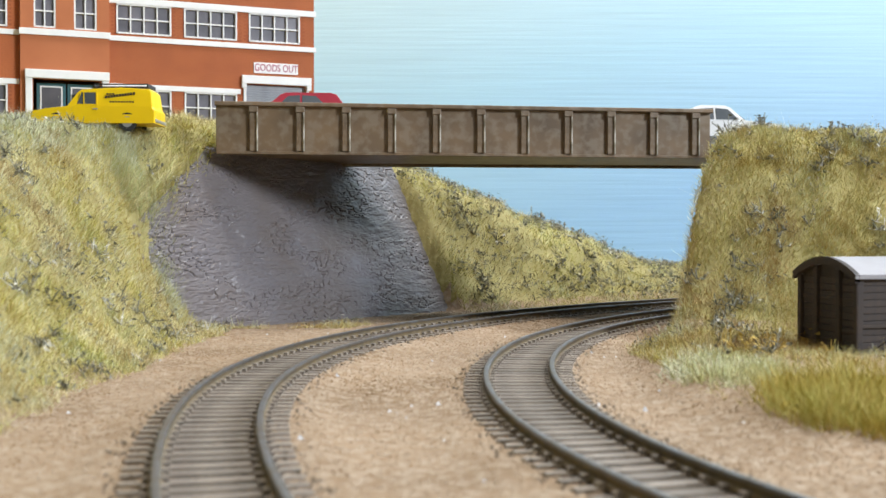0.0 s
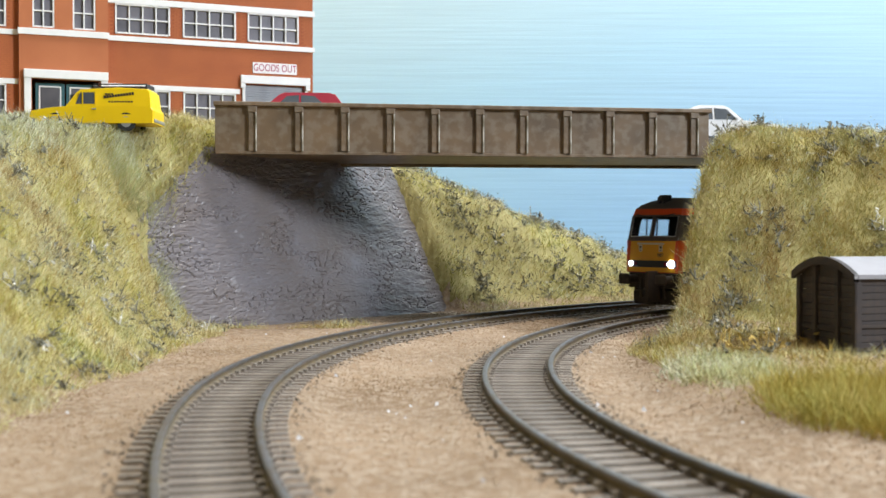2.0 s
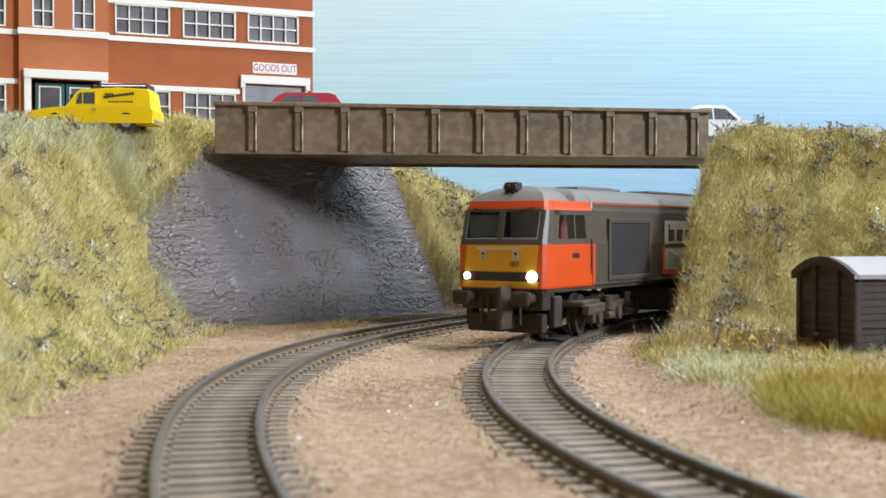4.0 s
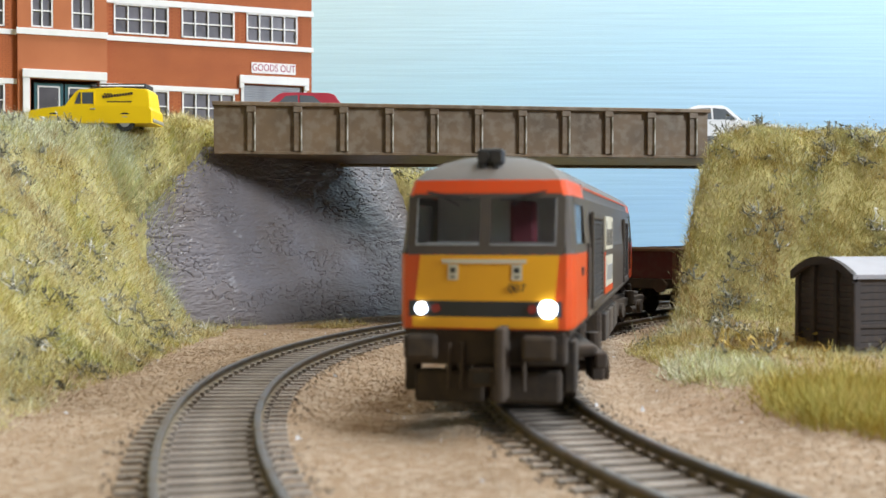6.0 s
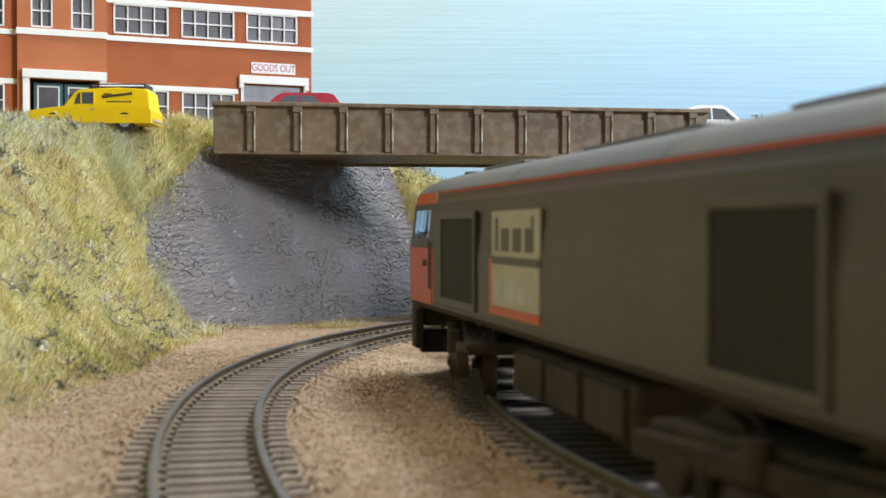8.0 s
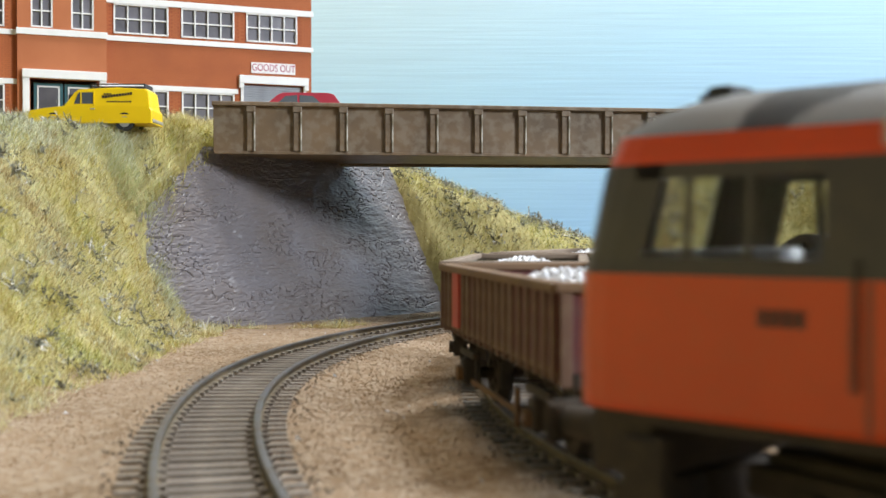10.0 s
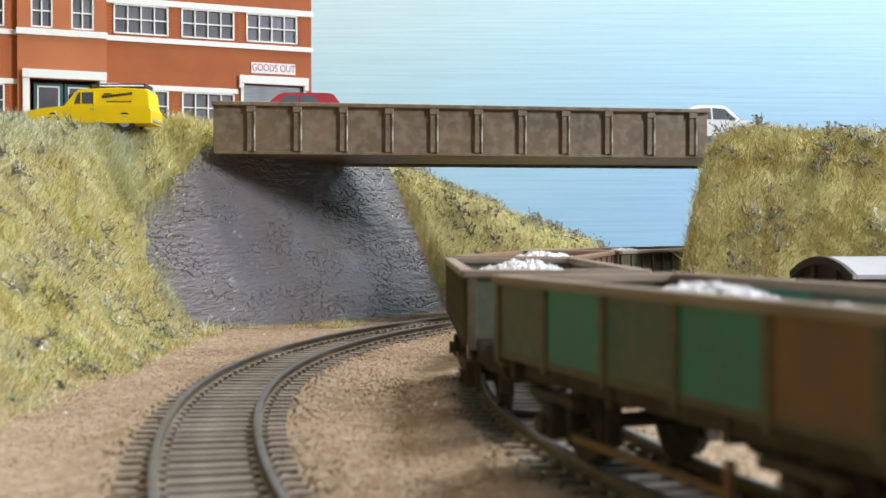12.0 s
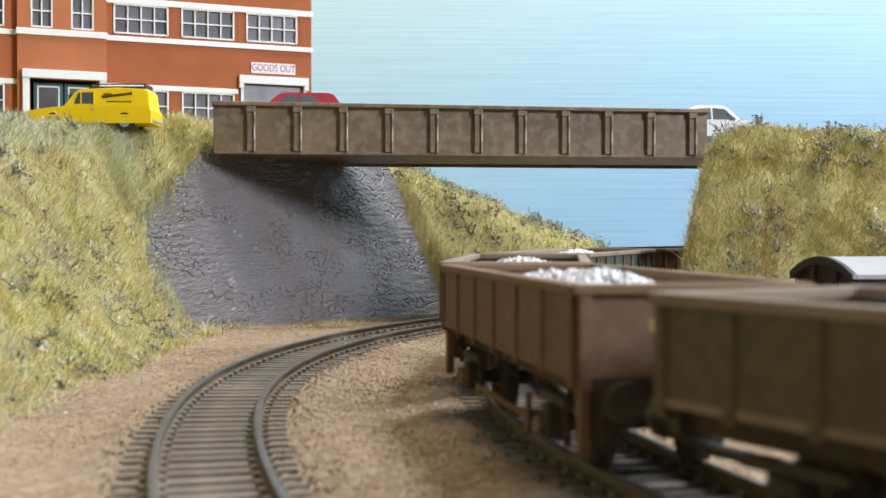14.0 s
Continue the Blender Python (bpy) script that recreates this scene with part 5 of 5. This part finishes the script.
def right_bank(X, Y, dl, dr):
    hut = (X > 106) * (Y > 346 + 0.25 * (X - 115)) * (Y < 384 + 0.25 * (X - 115))
    w = ease((dr - 25 - 5 * lumps(X, Y, 25, 13)) / 8) * ease((Y - 250) / 160 + 0.25 * lumps(X, Y, 40, 14) + 0.1)
    return w * (1 - hut) * (0.35 + 0.65 * ease((Y - 400) / 40 + 0.8 * lumps(X, Y, 22, 15)))


def blades(name, pts, length, width, material, label, lean=1.0):
    X, Y, Z, slope, rs = pts
    n = len(X)
    th, le = rs.uniform(0, 2 * np.pi, n), rs.uniform(0.5, 1.25, n) * length * (0.75 + 0.5 * ease(lumps(X, Y, 14, 21) + 0.5))
    tilt = rs.normal(0, lean, (n, 2)) - np.clip(slope, -2.5, 2.5) * 0.3
    base = np.stack([X, Y, Z - 0.3], -1)
    side = np.stack([np.cos(th), np.sin(th), np.zeros(n)], -1) * (width * rs.uniform(0.6, 1.4, n))[:, None] / 2
    tip = base + np.stack([tilt[:, 0], tilt[:, 1], np.ones(n)], -1) / np.sqrt(1 + (tilt ** 2).sum(1))[:, None] * le[:, None]
    verts = np.stack([base - side, base + side, tip], 1).reshape(-1, 3)
    ob = raw(name, verts, np.arange(3 * n).reshape(-1, 3), material)
    return tagged(ob, label, "grass", kind="stuff")


def scrub(name, pts, material, label, size=1.75, leaves=18):
    """Small twiggy clumps: a few bent leaf flakes each."""
    X, Y, Z, slope, rs = pts
    n = len(X)
    c = np.repeat(np.stack([X, Y, Z + 2.6], -1), leaves, 0) + rs.normal(0, 1, (n * leaves, 3)) * (1.6, 1.6, 1.0)
    a, b = rs.normal(0, 1, (n * leaves, 3)), rs.normal(0, 1, (n * leaves, 3))
    s = size * rs.uniform(0.3, 1.0, (n * leaves, 1))
    a, b = a / np.linalg.norm(a, axis=1)[:, None] * s, b / np.linalg.norm(b, axis=1)[:, None] * s * 0.24
    verts = np.stack([c - a, c + b, c + a, c - b], 1).reshape(-1, 3)
    return tagged(raw(name, verts, np.arange(4 * n * leaves).reshape(-1, 4), material), label, "scrub", kind="stuff")


def twigs(name, pts, material, label, size=5.6, sticks=8, flakes=10):
    """Dry twiggy plants: a few bent sticks from one root, each of two tapering prisms, with small curled leaves."""
    X, Y, Z, slope, rs = pts
    n = len(X)
    m = n * sticks
    scale = np.repeat(rs.uniform(0.55, 1.25, n), sticks)[:, None] * size
    root = np.repeat(np.stack([X, Y, Z + 1.8], -1), sticks, 0)
    way = rs.normal(0, 1, (m, 3)) * (1, 1, 0.55) + (0, -0.2, 0.45)
    way /= np.linalg.norm(way, axis=1)[:, None]
    bend = way + rs.normal(0, 0.6, (m, 3))
    bend /= np.linalg.norm(bend, axis=1)[:, None]
    knee = root + way * scale * 0.5
    tip = knee + bend * scale * rs.uniform(0.25, 0.6, (m, 1))
    around = np.array(((1, 0, 0.3), (-0.5, 0.8, -0.3), (-0.5, -0.8, 0.2)))
    thick = (0.038 * scale)[:, None, :]
    verts = np.concatenate([root[:, None] + around * thick * 1.2, knee[:, None] + around * thick, tip[:, None] + around * thick * 0.45], 1).reshape(-1, 3)
    quads = np.array([(a + 3 * h, (a + 1) % 3 + 3 * h, (a + 1) % 3 + 3 + 3 * h, a + 3 + 3 * h) for h in (0, 1) for a in range(3)])
    faces = (np.arange(m)[:, None, None] * 9 + quads).reshape(-1, 4)
    k = n * flakes
    pick = (np.repeat(np.arange(n), flakes) * sticks + rs.randint(0, sticks, k))
    c = knee[pick] + (tip - knee)[pick] * rs.uniform(-0.4, 1.0, (k, 1)) + rs.normal(0, 0.35, (k, 3))
    a, b = rs.normal(0, 1, (k, 3)), rs.normal(0, 1, (k, 3))
    a, b = a / np.linalg.norm(a, axis=1)[:, None] * 0.16 * scale[pick], b / np.linalg.norm(b, axis=1)[:, None] * 0.09 * scale[pick]
    leaf = np.stack([c - a, c + b, c + a, c - b], 1).reshape(-1, 3)
    faces = np.concatenate([faces, np.arange(4 * k).reshape(-1, 4) + len(verts)])
    return tagged(raw(name, np.concatenate([verts, leaf]), faces, material), label, "scrub", kind="stuff")


def grains(name, pts, lo, hi, material, label):
    X, Y, Z, slope, rs = pts
    n = len(X)
    r = rs.uniform(lo, hi, n) ** 1.0
    c = np.stack([X, Y, Z + r * 0.2], -1)
    shape = np.array(((1, 0, -0.4), (-0.5, 0.9, -0.4), (-0.5, -0.9, -0.4), (0, 0, 0.9)))
    verts = (c[:, None, :] + shape[None] * r[:, None, None] * rs.uniform(0.5, 1.3, (n, 4, 3))).reshape(-1, 3)
    f = np.array(((0, 1, 3), (1, 2, 3), (2, 0, 3)))
    faces = (np.arange(n)[:, None, None] * 4 + f[None]).reshape(-1, 3)
    return tagged(raw(name, verts, faces, material), label, "grit", kind="stuff")


blades("bank_grass", scatter(520000, -235, -30, 190, 560, left_bank, 31, 2.0), 4.0, 0.25, GRASS, "yellow-green static grass on the bank")
blades("bank_grass", scatter(620000, 60, 250, 200, 600, right_bank, 32, 2.2), 4.0, 0.25, BANK_GRASS, "olive and straw static grass on the steep bank")
blades("far_grass", scatter(200000, -70, 260, 600, 900, lambda X, Y, dl, dr: ease((dl - 36) / 12) * off_abutment(X, Y), 33, 2.0), 4.0, 0.28, GRASS, "pale green grass on the far bank")
scrub("bank_scrub", scatter(5200, -235, -30, 190, 560, lambda *a: left_bank(*a) * ease(lumps(a[0], a[1], 30, 41) * 2 + 0.3), 34), SCRUB, "grey-green twiggy scrub among the grass", 1.3, 9)
scrub("bank_scrub", scatter(5600, 60, 330, 230, 600, lambda *a: right_bank(*a) * ease(lumps(a[0], a[1], 30, 42) * 2 + 0.3), 35), SCRUB, "grey twiggy scrub on the steep bank", 1.3, 9)
scrub("far_scrub", scatter(2200, -70, 250, 610, 860, lambda X, Y, dl, dr: ease((dl - 50) / 12) * off_abutment(X, Y) * 0.6, 36), SCRUB, "dark scrub along the far bank")



TWIG = islands("twig_grey_green", ((0.045, 0.042, 0.028), (0.11, 0.10, 0.06), (0.28, 0.27, 0.22), (0.07, 0.07, 0.035), (0.70, 0.68, 0.62)), 0.9, 50)
twigs("twig_scrub", scatter(1100, -235, -60, 250, 520, lambda *a: left_bank(*a) * ease(lumps(a[0], a[1], 38, 43) * 2.4 + 0.35), 81, 1.5), TWIG, "dark and whitish twiggy plants on the bank")
twigs("twig_scrub", scatter(1700, 70, 250, 330, 600, lambda *a: right_bank(*a) * ease(lumps(a[0], a[1], 34, 44) * 2.2 + 0.35), 82, 1.5), TWIG, "dark and whitish twiggy plants on the steep bank")
twigs("twig_scrub", scatter(700, -50, 230, 620, 820, lambda X, Y, dl, dr: ease((dl - 46) / 12) * off_abutment(X, Y) * ease(lumps(X, Y, 40, 45) * 2 + 0.4), 83, 1.5), TWIG, "dark brown twiggy plants on the far bank", 6.5, 8, 16)


def clump(cx, cy, rx, ry):
    return lambda X, Y, dl, dr: np.clip(1.6 * (1 - ((X - cx) / rx) ** 2 - ((Y - cy) / ry) ** 2), 0, 1) * (dr > 24)


CLUMP_GRASS = islands("tall_tuft_grass", ((0.30, 0.27, 0.05), (0.52, 0.36, 0.07), (0.40, 0.40, 0.10), (0.60, 0.46, 0.16)), 0.85, 45)
blades("grass_tuft", scatter(34000, 54, 116, 206, 290, clump(87, 250, 23, 32), 51), 8.0, 0.2, CLUMP_GRASS, "golden green tuft of tall grass by the line", 0.85)
PALE_GRASS = islands("pale_tuft_grass", ((0.56, 0.60, 0.42), (0.72, 0.72, 0.58), (0.44, 0.48, 0.20), (0.62, 0.55, 0.33)), 0.85, 30)
blades("grass_tuft", scatter(22000, 45, 115, 260, 380, clump(72, 312, 17, 42), 52), 3.6, 0.3, PALE_GRASS, "pale frosted grass by the line", 0.9)
# Overexposed light on the bank top is put into these pale blades.
blades("grass_tuft", scatter(60000, -235, -88, 395, 498, lambda X, Y, dl, dr: ease((height(X, Y) - 60) / 8) * 0.8 * off_abutment(X, Y), 53), 5.0, 0.32, PALE_GRASS, "grass along the bank top, paled for the strong light there", 0.8)
blades("loose_fibre", scatter(2600, 60, 330, 400, 600, lambda X, Y, dl, dr: right_bank(X, Y, dl, dr) * ease((60 - dr) / 20 + 0.25), 54), 11.0, 0.22, PALE_GRASS, "long loose straw fibres on the bank", 1.1)
blades("loose_fibre", scatter(1800, -235, -40, 250, 560, left_bank, 55), 10.0, 0.22, PALE_GRASS, "long loose straw fibres on the bank", 1.1)

blades("pale_grass", scatter(190000, -235, -40, 200, 540, lambda X, Y, dl, dr: left_bank(X, Y, dl, dr) * ease(lumps(X, Y, 34, 61) * 4 + 0.1), 56), 3.9, 0.22, PALE_GRASS, "frosted pale green grass patches on the bank", 0.9)
blades("pale_grass", scatter(150000, 60, 250, 300, 590, lambda X, Y, dl, dr: right_bank(X, Y, dl, dr) * ease(lumps(X, Y, 30, 62) * 4 + 0.0), 57), 3.8, 0.22, PALE_GRASS, "pale straw grass patches on the steep bank", 0.9)
# Pale blades make up in colour for light missing on the far bank.
blades("pale_grass", scatter(60000, -70, 230, 610, 860, lambda X, Y, dl, dr: ease((dl - 40) / 12) * off_abutment(X, Y) * ease(lumps(X, Y, 32, 63) * 3.0 - 0.1), 58), 5.0, 0.28, PALE_GRASS, "tall grass on the far bank, pale to brighten it", 0.9)
OCHRE_GRASS = islands("ochre_grass", ((0.401, 0.289, 0.054), (0.477, 0.347, 0.09), (0.343, 0.212, 0.045), (0.439, 0.385, 0.072)), 0.85, 40)
blades("ochre_grass", scatter(140000, -235, -40, 200, 540, lambda X, Y, dl, dr: left_bank(X, Y, dl, dr) * ease(lumps(X, Y, 40, 64) * 4 - 0.2), 59), 3.4, 0.22, OCHRE_GRASS, "ochre dry grass patches on the bank", 0.9)
blades("ochre_grass", scatter(160000, 60, 250, 300, 590, lambda X, Y, dl, dr: right_bank(X, Y, dl, dr) * ease(lumps(X, Y, 36, 65) * 4 - 0.1), 60), 3.4, 0.22, OCHRE_GRASS, "ochre dry grass patches on the steep bank", 0.9)


blades("grass_tuft", scatter(16000, 70, 125, 330, 400, clump(97, 364, 17, 20), 67), 4.5, 0.22, islands("brown_dry_grass", ((0.16, 0.10, 0.04), (0.30, 0.19, 0.06), (0.42, 0.28, 0.08), (0.24, 0.16, 0.07)), 0.9, 40), "brown dry grass beside the old van body", 1.1)
twigs("twig_scrub", scatter(26, 74, 122, 325, 400, clump(98, 362, 22, 30), 84), OCHRE_GRASS, "brown dead stalks beside the old van body", 7.0)


blades("grass_tuft", scatter(5000, -130, -100, 478, 494, lambda X, Y, dl, dr: 0.9 * ease((-102 - X) / 6), 68), 5.5, 0.26, PALE_GRASS, "pale tall grass before the yellow van", 0.6)


def bed(X, Y, dl, dr):
    clear_rails = np.minimum(np.abs(np.abs(dl)), np.abs(dr))
    return np.where(clear_rails < 11.5, 0.10, np.where(clear_rails < 15, 0.55, 1.0)) * (1 - 0.8 * ease((dl - 50) / 15)) * (1 - 0.8 * ease((dr - 40) / 20))


grains("fine_grit", scatter(130000, -140, 150, 95, 640, bed, 37), 0.16, 0.42, GRIT, "sandy brown fibrous ground scatter")
grains("pale_stones", scatter(80, -140, 150, 120, 620, bed, 38), 0.4, 1.0, STONE, "scattered pale stones on the bed")
BALLAST_GRAIN = islands("ballast_grain", ((0.06, 0.045, 0.032), (0.12, 0.09, 0.065), (0.20, 0.155, 0.11), (0.09, 0.07, 0.05)), 0.95, 80)
grains("ballast_grit", scatter(60000, -80, 140, 100, 640, lambda X, Y, dl, dr: ease((19 - np.minimum(np.abs(dl), np.abs(dr))) / 7) * (np.minimum(np.abs(dl), np.abs(dr)) > 9.8) * 0.7, 66), 0.3, 0.7, BALLAST_GRAIN, "dark ballast grains along the track edges")

build_track(LEFT_TRACK, LEFT_S0, -150, 1300, "curved track with grey-brown sleepers and weathered rails")
build_track(RIGHT_TRACK, RIGHT_S0, -150, 1300, "curved track passing under the bridge in brown ballast")

# distance along the right-hand track of the locomotive's leading pivot
RUN = ((0.0, 646.0), (1.5, 522.0), (3.0, 397.0), (5.5, 190.0), (6.0, 149.0), (6.5, 108.0), (7.0, 67.0), (7.5, 25.5), (8.0, -18.5), (10.3, -244.0), (14.0, -575.0))


def run(t):
    return float(np.interp(t, [a for a, _ in RUN], [b for _, b in RUN]))


def riding(s_front, base):
    """The pose of a vehicle whose two pivots ride on the right-hand track, the leading one at s_front."""
    ax, ay, _ = on_track(RIGHT_TRACK, RIGHT_S0, s_front)
    bx, by, _ = on_track(RIGHT_TRACK, RIGHT_S0, s_front + base)
    return at((ax + bx) / 2, (ay + by) / 2, 0, 0, 0, math.degrees(math.atan2(ay - by, ax - bx)))


def motions():
    times = [i * 0.25 for i in range(57)]
    walk(LOCO, [(t, riding(run(t), 171)) for t in times])
    for bg, x in BOGIES:
        rows = []
        for t in times:
            s = run(t) + (0 if x > 0 else 171)
            body = math.degrees(riding(run(t), 171).to_euler().z)
            track = math.degrees(on_track(RIGHT_TRACK, RIGHT_S0, s)[2]) + 180
            rows.append((t, at(x, 0, 0, 0, 0, (track - body + 180) % 360 - 180)))
        walk(bg, rows)
    for i, w in enumerate(WAGONS):
        walk(w, [(t, riding(run(t) + 299.0 + 118 * i - 31 - (2.5 if i == 1 else 0), 62)) for t in times])
    # the wheels turn as they roll; small steps keep each turn under a quarter
    step = 1 / 12
    ticks = [i * step for i in range(169)]
    for r, wheels in ((7.0, LOCO_WHEELS), (6.2, WAGON_WHEELS)):
        for w in wheels:
            place = w.matrix_basis.translation.copy()
            walk(w, [(t, Matrix.Translation(place) @ pose(0, 0, 0, 0, math.degrees((run(0) - run(t)) / r), 0)) for t in ticks])


motions()
